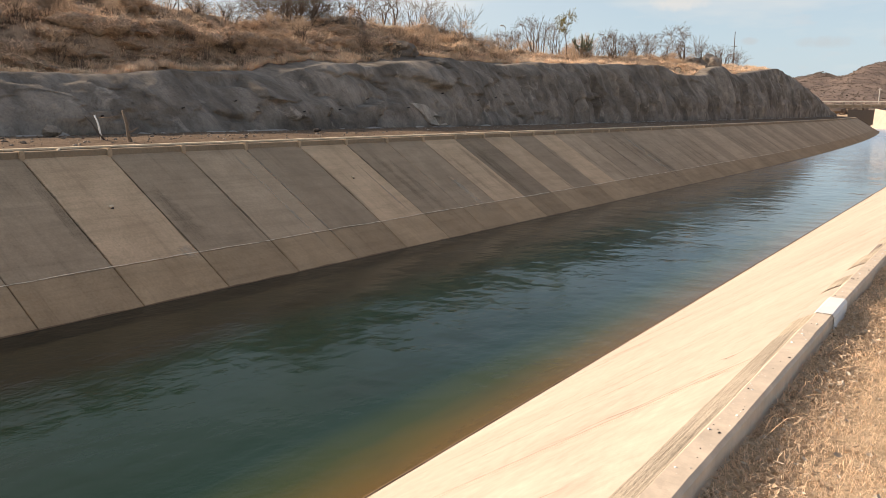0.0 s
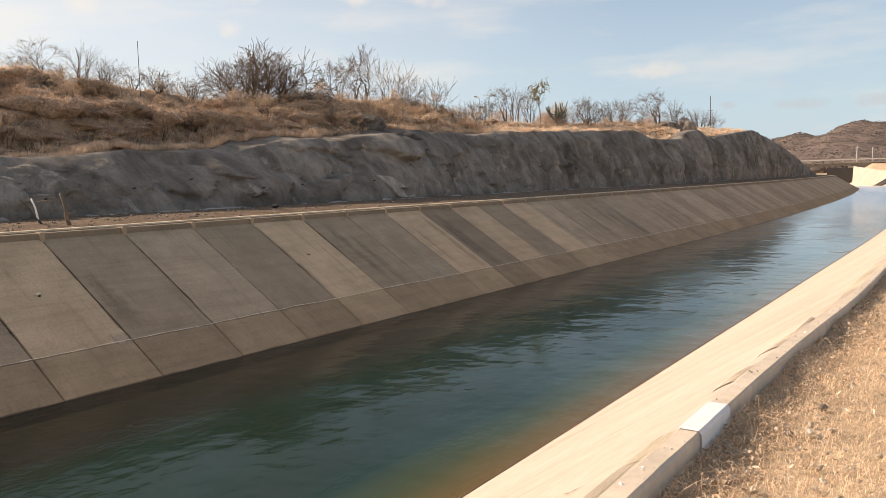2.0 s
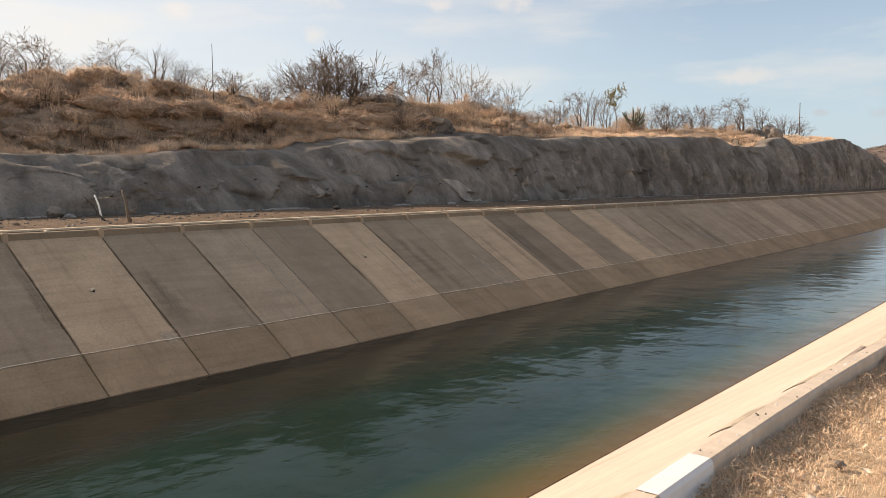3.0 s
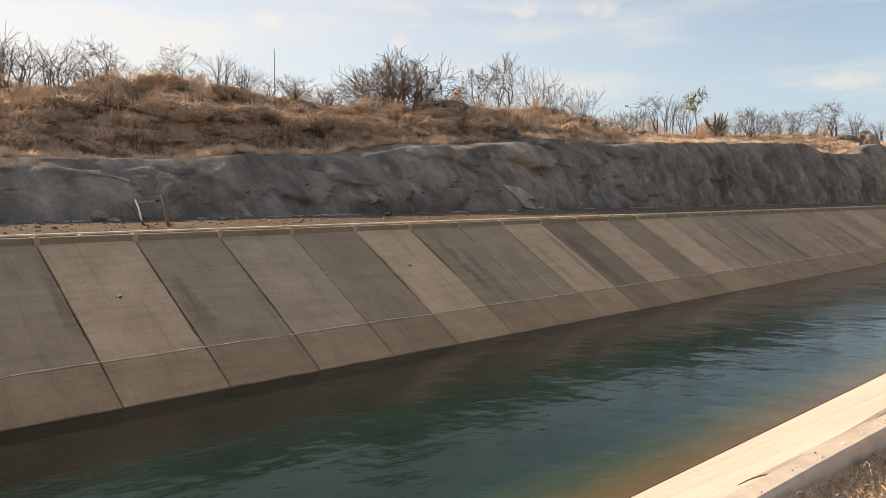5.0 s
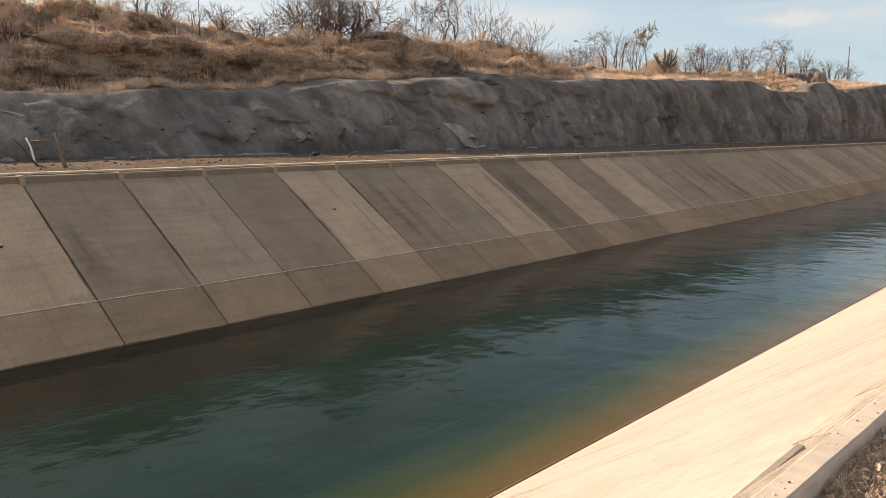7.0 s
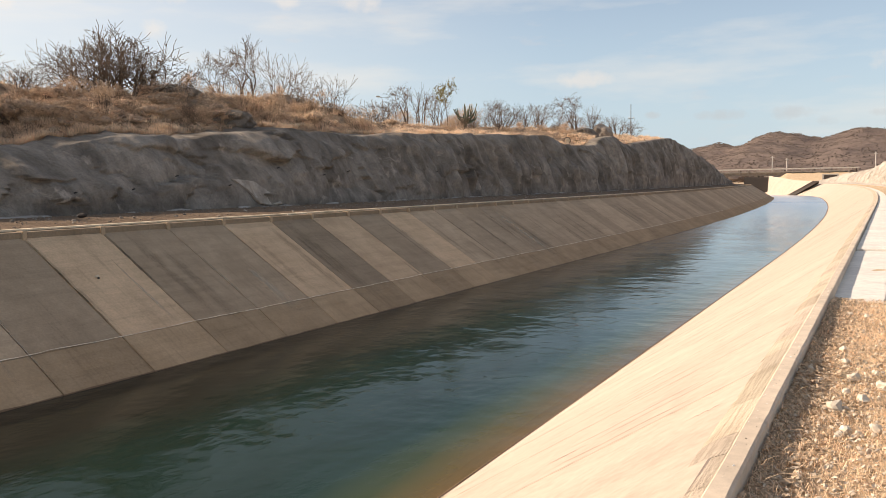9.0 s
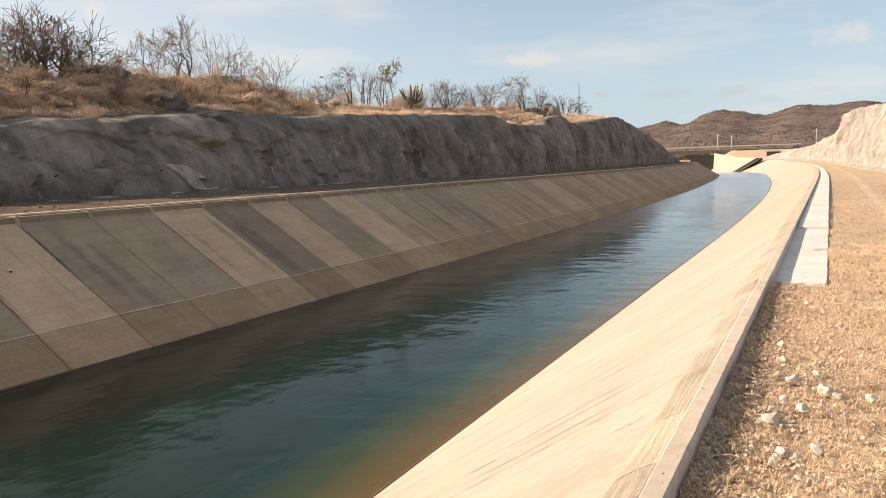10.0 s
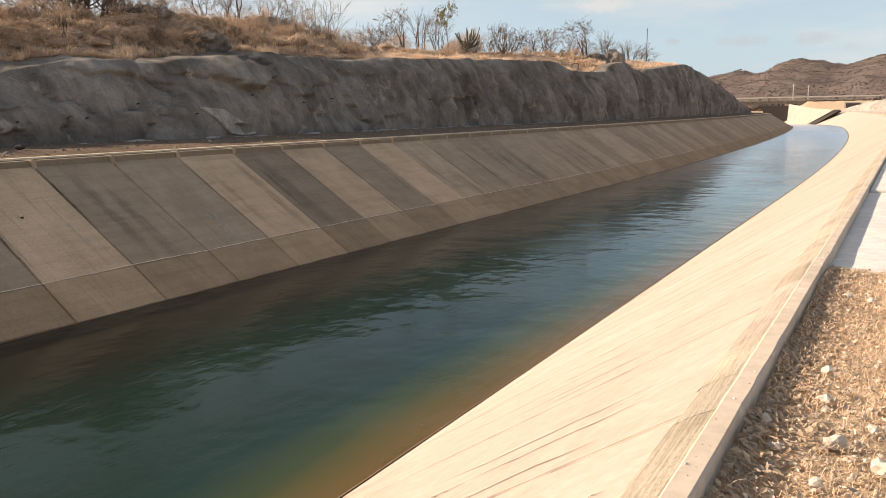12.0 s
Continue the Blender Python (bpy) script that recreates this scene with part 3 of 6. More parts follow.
bed_rows = steps((-20, 60, 0.25), (60, 262, 3))
bed_v = []
for s in bed_rows:
    wide = 0.175 + 0.085 * settle(s)
    for k in range(8):
        u = k / 7
        o = -0.117 - wide * u
        bed_v.append(near(s, o, strip_z(o, u, wide) - 0.004 - (0.016 if k == 7 else 0.0)))
tagged(mesh_object("mortar_bed", bed_v, grid_faces(len(bed_rows), 8), M_NEAR, mortar_strip, smooth=True), "smooth pale plaster under the mortar")
r_strip = random.Random(12)
s_at = -20.0
while s_at < 60:
    ln = r_strip.uniform(0.4, 1.5) if 0 < s_at < 45 else 4.0
    bare = 0.28 if s_at < 10 else 0.0
    if r_strip.random() > bare:
        ob = strip_piece(s_at + 0.004, s_at + ln - 0.004, (0.165 + 0.085 * settle(s_at)) * r_strip.uniform(0.95, 1.05), 0.05 if 0 < s_at < 45 else 0.5)
        tone = r_strip.uniform(0.88, 1.14)
        ob.color = (tone, tone * r_strip.uniform(0.97, 1.01), tone * r_strip.uniform(0.95, 1.02), 1)
    s_at += ln
strip_piece(60, 262, 0.25, 2.0)

near_bank = tagged(new("bank_right"), "sunlit pale concrete lining of the canal bank", "canal bank", "", "structure")
rng = random.Random(4)
NEAR_MESHES = {}


def near_panel_mesh(s):
    """The lining panel whose upper edge follows the bank top at s."""
    w = round(settle(s), 2)
    if w not in NEAR_MESHES:
        NEAR_MESHES[w] = slope_panel_mesh("near_panel", -0.22 + SINK_O * w, -0.085 + SINK_Z * w, -5.96, -3.97, 2.784, 0.12, M_NEAR)
    return NEAR_MESHES[w]


s = 3.6 + 1.4 - 2.8 * 9
while s < 262:
    tone = 1 + rng.uniform(-0.04, 0.04)
    place_panel(near_panel_mesh(s), "panel", s, near_bank, (tone, tone * 0.995, tone * 0.985))
    s += 2.8
backing = [p for s in steps((-22, 5, 3), (5, 13, 0.7), (13, 60, 3), (60, 262, 6)) for p in (near(s, -0.23, -0.145), at(s, -5.9, -4.0))]
tagged(mesh_object("joint_backing", backing, grid_faces(len(backing) // 2, 2), M_JOINT, near_bank), "dark open joints between panels")
bend = [p for s in steps((260.6, 470, 4), (470, 640, 20)) for p in (near(s, -0.22, -0.085), at(s, -5.96, -3.97))]
tagged(mesh_object("bend_lining", bend, grid_faces(len(bend) // 2, 2), M_NEAR, near_bank), "pale concrete lining round the bend")

# ---------- left-hand bank: panels, limewashed line, coping, berm ----------
far_bank = tagged(new("bank_left"), "shaded grey concrete lining of the far canal bank", "canal bank", "", "structure")
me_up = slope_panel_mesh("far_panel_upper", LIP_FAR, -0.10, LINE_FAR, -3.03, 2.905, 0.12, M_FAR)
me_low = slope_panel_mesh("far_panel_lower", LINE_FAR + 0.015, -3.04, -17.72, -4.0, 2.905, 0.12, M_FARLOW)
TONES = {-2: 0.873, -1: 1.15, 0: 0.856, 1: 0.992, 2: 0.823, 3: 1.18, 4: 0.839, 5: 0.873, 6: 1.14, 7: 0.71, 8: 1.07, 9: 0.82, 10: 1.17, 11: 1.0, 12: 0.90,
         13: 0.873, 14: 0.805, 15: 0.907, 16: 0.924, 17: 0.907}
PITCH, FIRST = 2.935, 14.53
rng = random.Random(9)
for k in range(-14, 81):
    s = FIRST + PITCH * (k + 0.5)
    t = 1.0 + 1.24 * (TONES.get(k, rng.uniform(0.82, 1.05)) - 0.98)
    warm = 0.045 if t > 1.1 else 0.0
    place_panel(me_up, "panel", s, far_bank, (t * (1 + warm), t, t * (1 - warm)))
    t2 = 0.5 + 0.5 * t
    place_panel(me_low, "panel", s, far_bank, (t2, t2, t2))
ss_f = steps((-30, 60, 3), (60, S_FAR_END, 6))
backing = [at(s, o, z) for s in ss_f for o, z in [(-23.74, -0.19), (-16.9, -4.62)]]
tagged(mesh_object("joint_backing", backing, grid_faces(len(ss_f), 2), M_JOINT, far_bank), "dark open joints between panels")
lw = []
for s in steps((-30, 60, 0.15), (60, 130, 2)):
    w = max(0.003, 0.011 + 0.012 * fbm(s * 2.6, 1.0))
    e = 0.03 * fbm(s * 0.5, 7.7) + 0.012 * fbm(s * 3.0, 8.7)
    for o in (-w, w):
        oo = LINE_FAR + e + o
        lw.append(at(s, oo, -0.10 - (oo - LIP_FAR) * 2.93 / 4.57 + 0.008))
tagged(mesh_object("limewash_line", lw, grid_faces(len(lw) // 2, 2), M_LINE, far_bank), "pale lime deposit line along the bank")
# 0.60 tone puts the shade of the face and under the cap into colour
sweep("coping", [(-23.52, -0.32), (-23.53, -0.05), (-23.55, -0.025), (-23.88, -0.01), (-23.89, 0.02), (-24.0, 0.03), (-24.17, 0.0), (-24.17, -0.2)],
      steps((-30, 60, 0.75), (60, S_FAR_END, 3)), M_FAR, "weathered concrete edge beam along the far bank top, toned darker as shade", "structure", False, "edge beam").color = (0.60, 0.60, 0.60, 1)
# cap takes the sunlit cream, split from the darkened beam
sweep("coping_cap", [(-23.86, 0.005), (-23.862, 0.045), (-23.89, 0.062), (-24.15, 0.066), (-24.18, 0.04), (-24.18, -0.1)],
      ss_f, M_COPING, "mortar cap on the far edge beam, sunlight put into its pale colour", "structure", False, "coping")
me_rib = bpy.data.meshes.new("coping_rib")
bm = box_bm(-23.885, -23.45, -0.08, 0.08, -0.32, 0.005, 0.012)
bm.to_mesh(me_rib)
bm.free()
me_rib.materials.append(M_FAR)
for k in range(-10, 60):
    place_panel(me_rib, "coping_rib", FIRST + PITCH * k, far_bank, (0.92, 0.92, 0.92))
CREST = [(-60, 2.6), (10, 2.5), (17, 2.7), (21, 2.8), (24.3, 3.1), (30.3, 3.05), (32.7, 3.6), (35.2, 4.0), (38.8, 3.95), (42, 4.4), (47.6, 4.9), (54, 4.75), (61, 5.25), (76, 5.85),
         (90, 6.4), (95.7, 5.7), (99, 5.6), (108, 6.0), (111, 7.0), (116, 7.5), (124, 6.5), (139, 7.8), (157, 9.0), (165, 8.6), (182, 7.5), (203, 6.2), (227, 4.6), (250, 2.5), (262, 0.6)]
HILL = [(-60, 6.0), (17, 6.2), (20, 6.7), (23.5, 7.6), (27, 7.8), (31, 8.0), (34, 7.4), (37, 7.0), (41, 7.1), (45, 7.6), (49, 8.2), (53, 8.0), (60, 8.2), (67, 7.6), (75, 7.2), (85, 7.5),
        (100, 8.2), (116, 9.0), (140, 9.8), (160, 10.2), (182, 8.5), (203, 7.0), (227, 5.0), (262, 1.0)]


def profile_at(table, y):
    return float(np.interp(y, [a for a, b in table], [b for a, b in table]))


sweep("berm", [(-24.15, -0.06), (-24.6, 0.05), (-26.0, 0.16), (-27.5, 0.22), (-29.6, 0.26)], steps((-60, 60, 2), (60, 262, 6)), M_BERM,
      "bare brown earth berm below the rock face", "structure", False, "berm")


def rock_face(s, v, seed=0.0):
    """The sprayed rock cut: v = 0 at the berm, 1 at the crest."""
    top = profile_at(CREST, s)
    far = min(1.0, max(0.0, (s - 42) / 32))
    lean = 3.1 - 0.6 * far
    o = -29.2 - lean * v ** 1.35
    z = 0.2 + (top - 0.2) * v
    amp = min(1.0, 3 * v + 0.12)
    wx, wz = 0.55 * fbm(s * 0.22, z * 0.3, 14.0), 0.45 * fbm(s * 0.25, z * 0.4, 15.0)
    px, pz = s * 0.24 + wx + 0.12 * z, z * 0.45 + wz
    dist, pts = noise.voronoi(Vector((px, pz, 0.5)))
    c0 = pts[0]
    g1, g2, g3 = noise.cell(c0 * 7.3), noise.cell(c0 * 11.1 + Vector((3, 5, 7))), noise.cell(c0 * 5.7 + Vector((9, 2, 4)))
    facet = 0.46 * g1 + 0.95 * g2 * (px - c0.x) + 0.75 * g3 * (pz - c0.y) + 0.30 * min(0.35, dist[1] - dist[0])
    dist, pts = noise.voronoi(Vector((s * 0.6 + wx * 2, z * 1.0 + wz * 2, 3.5)))
    facet += 0.12 * noise.cell(pts[0] * 5.1) + 0.12 * min(0.3, dist[1] - dist[0])
    n1 = fbm(s * 0.27 + z * 0.025, z * 0.03, 1.0, 3)
    n2 = fbm(s * 0.75 + z * 0.04, z * 0.06, 17.0, 3)
    flutes = 0.45 + 0.9 * fbm(s * 0.3, z * 0.05, 27.0, 2) - 1.0 * math.exp(-(n1 / 0.09) ** 2) - 0.55 * math.exp(-(n2 / 0.10) ** 2)
    lumps = 0.55 * fbm(s * 0.16, z * 0.3, 5.0, 2)
    calm = 1 - 0.75 * max(0.0, (v - 0.8) / 0.2) ** 1.5
    o += amp * calm * (facet * (1 - 0.7 * far) + flutes * (0.10 + 0.90 * far) + lumps) + 0.03 * fbm(s * 2.2, z * 2.2, 3.0, 4)
    z += 0.12 * amp * fbm(s * 0.5, v * 4, 8.0) + 0.22 * max(0, v - 0.6) * fbm(s * 0.9, 4.0, 18.0, 4)
    return at(s, o, z)


def hill_z(s, o):
    """Height of the ground behind the crest, o metres from the crest line (positive away)."""
    c, h = profile_at(CREST, s), profile_at(HILL, s)
    t = min(1.0, max(0.0, (o - 1.2) / 9.8))
    t = t * t * (3 - 2 * t)
    # a steep little bank stands behind the grassy strip along the first stretch
    bank = float(np.interp(o, (0.0, 2.9, 3.6, 5.2, 7.5, 11.0), (0.0, 0.04, 0.12, 0.42, 0.68, 1.0)))
    steep = min(1.0, max(0.0, (46 - s) / 8))
    t += (bank - t) * steep
    z = c + (h - c) * t - max(0.0, o - 12) * 0.02
    ledge = 1 - abs(fbm(s * 0.13, o * 0.34, 6.0, 3)) * 2.2
    bump = 0.45 * fbm(s * 0.11, o * 0.13, 2.0) + 0.55 * fbm(s * 0.42, o * 0.42, 4.0) + 0.45 * ledge - 0.25 + 0.22 * fbm(s * 1.1, o * 1.3, 9.0, 3)
    return z + bump * min(1.0, o / 4.0) * (1.0 if s < 60 else max(0.45, 1 - (s - 60) / 40))




def rim(s):
    """How far the sprayed concrete reaches back over the crest."""
    wide = max(0.0, min(1.0, (s - 27) / 6, (63 - s) / 8))
    return max(0.3, 1.0 + 0.9 * fbm(s * 0.12, 3.0, 19.0) + 1.7 * wide)


rows = steps((-30, 5, 1.0), (5, 75, 0.2), (75, 130, 0.35), (130, 262, 0.8))
nv, crest_o = 46, -32.3
verts = []
for s in rows:
    edge = [rock_face(s, k / (nv - 1)) for k in range(nv)]
    back = rim(s)
    for k in range(1, 6):
        w = k / 5
        q = at(s, crest_o - 0.2 - back * w, hill_z(s, 0.2 + back * w) + 0.06 - 0.22 * w ** 4)
        f = min(1.0, 1.6 * w)
        p = edge[nv - 1] + Vector((-0.25 * w * back, 0, 0.0))
        edge.append(p.lerp(q, f))
    verts += edge
nv += 5
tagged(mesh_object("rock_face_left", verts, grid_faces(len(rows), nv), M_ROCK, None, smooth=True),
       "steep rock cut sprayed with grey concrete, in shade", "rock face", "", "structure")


cols = [0, 0.5, 1.0, 1.5, 2.0] + [2.4 + 0.4 * i for i in range(26)] + [13.5, 15, 17, 21, 27, 36, 50, 75, 120, 220, 420, 900, 1800, 3600]
rows_h = steps((-400, -30, 40), (-30, 5, 1.5), (5, 80, 0.4), (80, 160, 2), (160, 262, 4))
verts = []
for s in rows_h:
    base = rock_face(s, 1.0) if -30 <= s <= 262 else at(s, crest_o, profile_at(CREST, s))
    for o in cols:
        far_drop = 0 if o < 60 else min(6.0, (o - 60) * 0.02)
        if o == 0:
            verts.append(base + Vector((-0.1, 0, -0.25)))
        else:
            f = min(1.0, o / 3.0)
            z = hill_z(s, o) - far_drop - (0.12 if o < 2.4 else 0.0)
            q = at(s, crest_o - o, z)
            verts.append(Vector((base.x * (1 - f) + q.x * f - (1 - f) * o, q.y, base.z * (1 - f) + q.z * f)))
hill_left = mesh_object("ground_left", verts, grid_faces(len(rows_h), len(cols)), M_HILL, None, smooth=True)
tagged(hill_left, "dry brown hillside above the rock cut", "hillside", "", "structure")

# ---------- ground on the right-hand side, reaching the horizon ----------
GROUND_Z = -0.15
cols = [-0.05, 0.02, 0.06, 0.1, 0.15, 0.2, 0.3, 0.5, 0.8, 1.1, 1.4, 1.6, 1.8, 2.0, 2.3, 3.0, 4.0, 5.5, 8, 12, 18, 26, 40, 70, 120, 220, 420, 800, 1600, 3500]
rows_g = steps((-400, -20, 30), (-20, 30, 0.4), (30, 80, 1.2), (80, 262, 5), (262, 470, 5), (470, 900, 40))


def ground_z(s, o):
    drift = 0.05 * math.exp(-(o / 0.11) ** 2) * (0.6 + 0.8 * fbm(s * 0.9, 5.0, 44.0)) if s < 19.4 else 0.0
    return GROUND_Z + drift + (0.03 * fbm(s * 0.8, o * 0.9, 1) + 0.010 * fbm(s * 4, o * 4, 6)) * (1.0 if o < 60 else 0)


verts = [near(s, o, ground_z(s, o)) for s in rows_g for o in cols]
ground = mesh_object("ground", verts, grid_faces(len(rows_g), len(cols)), M_TRACK, None, smooth=True)
tagged(ground, "dry straw-covered earth track beside the canal", "ground", "", "structure")


def gutter_slab(s0, s1, o0, top):
    """A cast strip with an uneven outer edge, from s0 to s1."""
    rows_s = steps((s0, min(60.0, s1), 0.4)) if s1 <= 60 else steps((s0, 60, 0.4), (60, s1, 4))
    v = []
    for s in rows_s:
        e = 0.64 + 0.025 * fbm(s * 1.5, 2) + 0.008 * fbm(s * 9, 4)
        lift = 0.004 * fbm(s * 2.2, 7)
        for o, z in ((o0, top - 0.2), (o0, top + lift), (0.3, top + 0.004 + lift), (e - 0.012, top + lift), (e, top - 0.012), (e + 0.004, top - 0.2)):
            v.append(near(s, o, z))
    f = grid_faces(len(rows_s), 6) + [(0, 1, 2, 3, 4, 5)]
    return mesh_object("gutter_slab", v, f, M_SLAB)


tagged(gutter_slab(19.45, 27.9, 0.003, -0.125), "clean white concrete strip beside the kerb", "concrete strip", "", "structure")
tagged(gutter_slab(27.93, 262.0, 0.02, -0.075), "clean white concrete strip beside the kerb", "concrete strip", "", "structure")

# pale rock cut beyond the track
PALE = [(66, 4.3), (76, 4.8), (90, 5.6), (106, 6.4), (125, 7.3), (145, 8.1), (160, 8.6), (186, 8.9), (190, 7.2), (196, 6.2), (205, 6.0), (233, 5.1), (270, 4.0), (300, 2.8), (318, 0.6)]
PALE_O = [(60, 7.6), (70, 6.6), (88, 5.3), (106, 4.5), (140, 4.4), (167, 4.6), (233, 4.6), (290, 5.0)]
rows = steps((60, 200, 0.22), (200, 318, 1.0))
verts = []
for s in rows:
    top, ob_ = profile_at(PALE, s), profile_at(PALE_O, s)
    for k in range(24):
        v = k / 17
        if v <= 1:
            z = -0.55 + (top + 0.55) * v
            rib = 0.9 * abs(fbm(s * 1.7 + z * 0.12, z * 0.16, 35.0, 3)) + 1.9 * abs(fbm(s * 0.28 + z * 0.05, z * 0.05, 31.0, 3)) + 2.1 * abs(fbm(s * 0.75 + z * 0.1, z * 0.10, 33.0, 3)) + 0.5 * fbm(s * 0.15, z * 0.25, 37.0, 4) - 0.6 + 1.0 * math.exp(-(fbm(s * 0.42 + z * 0.03, z * 0.05, 39.0, 3) / 0.08) ** 2)
            o = ob_ + 2.6 * v ** 1.3 + rib * min(1, 4 * v + 0.1)
        else:
            o = ob_ + 2.6 + (v - 1) * 30
            z = top + 0.3 * fbm(s * 0.3, o * 0.3, 3.0) + (v - 1) * 2
        verts.append(at(s, o, z))
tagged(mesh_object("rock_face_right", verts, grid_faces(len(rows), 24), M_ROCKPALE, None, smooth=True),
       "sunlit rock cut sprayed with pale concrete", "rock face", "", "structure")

# ---------- far hills ----------
RIDGE = [(-900, 40), (-420, 34), (-300, 40), (-230, 49), (-211, 54), (-174, 53), (-159, 60), (-141, 66), (-106, 64), (-91, 58), (-76, 56), (-62, 60), (-43, 67), (-9, 66), (14, 67), (36, 66), (90, 62), (180, 62), (320, 66), (700, 60)]
verts = []
xs = [-900 + 1600 * i / 200 for i in range(201)]
nd = 40
for j in range(nd):
    v = j / (nd - 1)
    for x in xs:
        h = profile_at(RIDGE, x)
        y = 760 + 440 * v
        z = -1 + h * v ** 0.85 + (7 * fbm(x * 0.012, y * 0.012, 1.0, 5) + 2.0 * fbm(x * 0.06, y * 0.06, 2.0, 4)) * min(1, 2.5 * v)
        verts.append((x, y, z))
for x in xs:
    verts.append((x, 1500, -5))
tagged(mesh_object("hill_backdrop", verts, grid_faces(nd + 1, len(xs)), M_FARHILL, None, smooth=True),
       "dry brown scrub-covered hills on the horizon", "hills", "", "structure")


# ---------- small parts of the banks ----------
wet = []
for s in steps((-30, 60, 0.4), (60, S_FAR_END, 3)):
    for dz in (-0.02, 0.014 + 0.025 * fbm(s * 1.2, 2.0)):
        o = -17.79 - dz * 1.55 + 0.0
        wet.append(at(s, o, WATER_Z + dz + 0.012))
tagged(mesh_object("wet_line", wet, grid_faces(len(wet) // 2, 2), M_WET, far_bank), "dark wet algae line at the water's edge")
wet = []
for s in steps((-20, 60, 0.4), (60, 262, 3)):
    for dz in (-0.05, 0.055 + 0.02 * fbm(s * 1.2, 5.0)):
        wet.append(at(s, -5.929 + dz * 1.57, WATER_Z + dz + 0.024))
tagged(mesh_object("wet_line", wet, grid_faces(len(wet) // 2, 2), M_WET, near_bank), "dark wet algae line at the water's edge")

toe = []
for s in steps((-30, 130, 0.35), (130, 255, 2)):
    gap = fbm(s * 0.25, 20.0)
    h = 0.02 + 0.10 * fbm(s * 0.9, 21.0) if gap > 0.0 else -0.12
    w = 0.12 * fbm(s * 0.7, 22.0)
    toe += [at(s, -28.75 + w, 0.18), at(s, -28.85 + w, 0.24 + max(-0.2, h)), at(s, -29.1 + w, 0.27 + max(-0.2, h)), at(s, -29.4, 0.25)]
tagged(mesh_object("rock_toe", toe, grid_faces(len(toe) // 4, 4), M_DECK), "pale sprayed concrete toe at the foot of the rock", "concrete toe", "", "structure")


def lump_bm(radius, squash=(1, 1, 0.7), rough=0.35, seed=0.0, sub=2):
    bm = bmesh.new()
    bmesh.ops.create_icosphere(bm, subdivisions=sub, radius=1.0)
    for v in bm.verts:
        n = fbm(v.co.x * 1.3 + seed, v.co.y * 1.3, v.co.z * 1.3 + seed * 0.7, 3)
        m = 1 + rough * n
        v.co = Vector((v.co.x * squash[0], v.co.y * squash[1], v.co.z * squash[2])) * radius * m
    return bm


def thing_lump(name, place, radius, squash, mat, label, category, seed, rough=0.35, sub=3, group=""):
    ob = part(name, lump_bm(radius, squash, rough, seed, sub), mat)
    ob.location = place
    ob.rotation_euler = (0, 0, seed)
    return tagged(ob, label, category, group)


def on_hill(y, x):
    """A place on the left hillside under (x, y)."""
    o = crest_o - (x + (0 if y < S0 else (y - S0) ** 2 / (2 * R1)))
    return Vector((x, y, hill_z(y, max(0.5, o))))


# holes and stains on single panels
def far_slope_z(o):
    return -0.10 - (o - LIP_FAR) * 2.93 / 4.57


for y, o in ((24.45, -21.5), (13.05, -21.25)):
    tilt = Matrix.Translation(at(y, o, far_slope_z(o) + 0.008)) @ Euler((0, math.atan(2.93 / 4.57), 0.3)).to_matrix().to_4x4()
    bm = bmesh.new()
    bmesh.ops.create_cone(bm, cap_ends=True, segments=14, radius1=0.055, radius2=0.045, depth=0.03)
    ob = part("weep_hole", bm, M_JOINT, far_bank, "dark drain hole")
    ob.matrix_world = tilt
    ob = part("drain_flap", box_bm(-0.045, 0.035, -0.11, 0.10, 0.0, 0.05, 0.012), M_COPING, far_bank, "pale chipped drain flap")
    ob.matrix_world = tilt @ pose(-0.05, -0.02, 0.0, 0, 12, 10)

# pieces of broken concrete lying on the coping
for i, (y, r, ln) in enumerate(((12.97, 0.10, 2.6), (16.4, 0.07, 2.2), (36.6, 0.10, 1.2), (24.7, 0.06, 0.8))):
    thing_lump("concrete_chunk", at(y, -23.84, -0.06 + r * 0.3), r, (0.9, ln, 0.7), M_COPING if i != 1 else M_STICK,
               "pale broken concrete chunk lying on the coping", "rubble", 3.1 * i + 1, 0.4, 2, "rubble on the coping")
thing_lump("boulder", Vector((-28.4, 15.4, 0.42)), 0.24, (0.9, 1.4, 0.9), M_ROCK, "grey boulder at the foot of the rock face", "boulder", 2.0)


def on_face(s, z):
    """A place on the sprayed rock at the height z."""
    return min((rock_face(s, v / 40) for v in range(41)), key=lambda p: abs(p.z - z))


bm = bmesh.new()
rings = []
for lift in (-0.25, 0.16):
    ring = []
    for s, z in ((39.4, 1.75), (40.2, 1.72), (41.05, 1.62), (41.7, 1.15), (42.45, 0.36), (41.5, 0.30), (40.7, 0.42), (40.2, 1.15)):
        p = on_face(s, z)
        ring.append(bm.verts.new((p.x + lift + 0.05 * fbm(s * 2, z * 2, 6.0), s, z)))
    rings.append(ring)
bm.faces.new(rings[1])
for k in range(8):
    bm.faces.new((rings[0][k], rings[0][(k + 1) % 8], rings[1][(k + 1) % 8], rings[1][k]))
bmesh.ops.recalc_face_normals(bm, faces=bm.faces[:])
bmesh.ops.bevel(bm, geom=bm.edges[:], offset=0.05, segments=2, affect="EDGES")
tagged(part("rock_slab", bm, M_SLABROCK), "pale angular slab leaning against the sprayed rock", "rock")
thing_lump("dark_clod", Vector((-27.0, 28.1, 0.3)), 0.12, (1, 1.6, 0.7), M_JOINT, "small dark clod on the berm", "clod", 5.0)


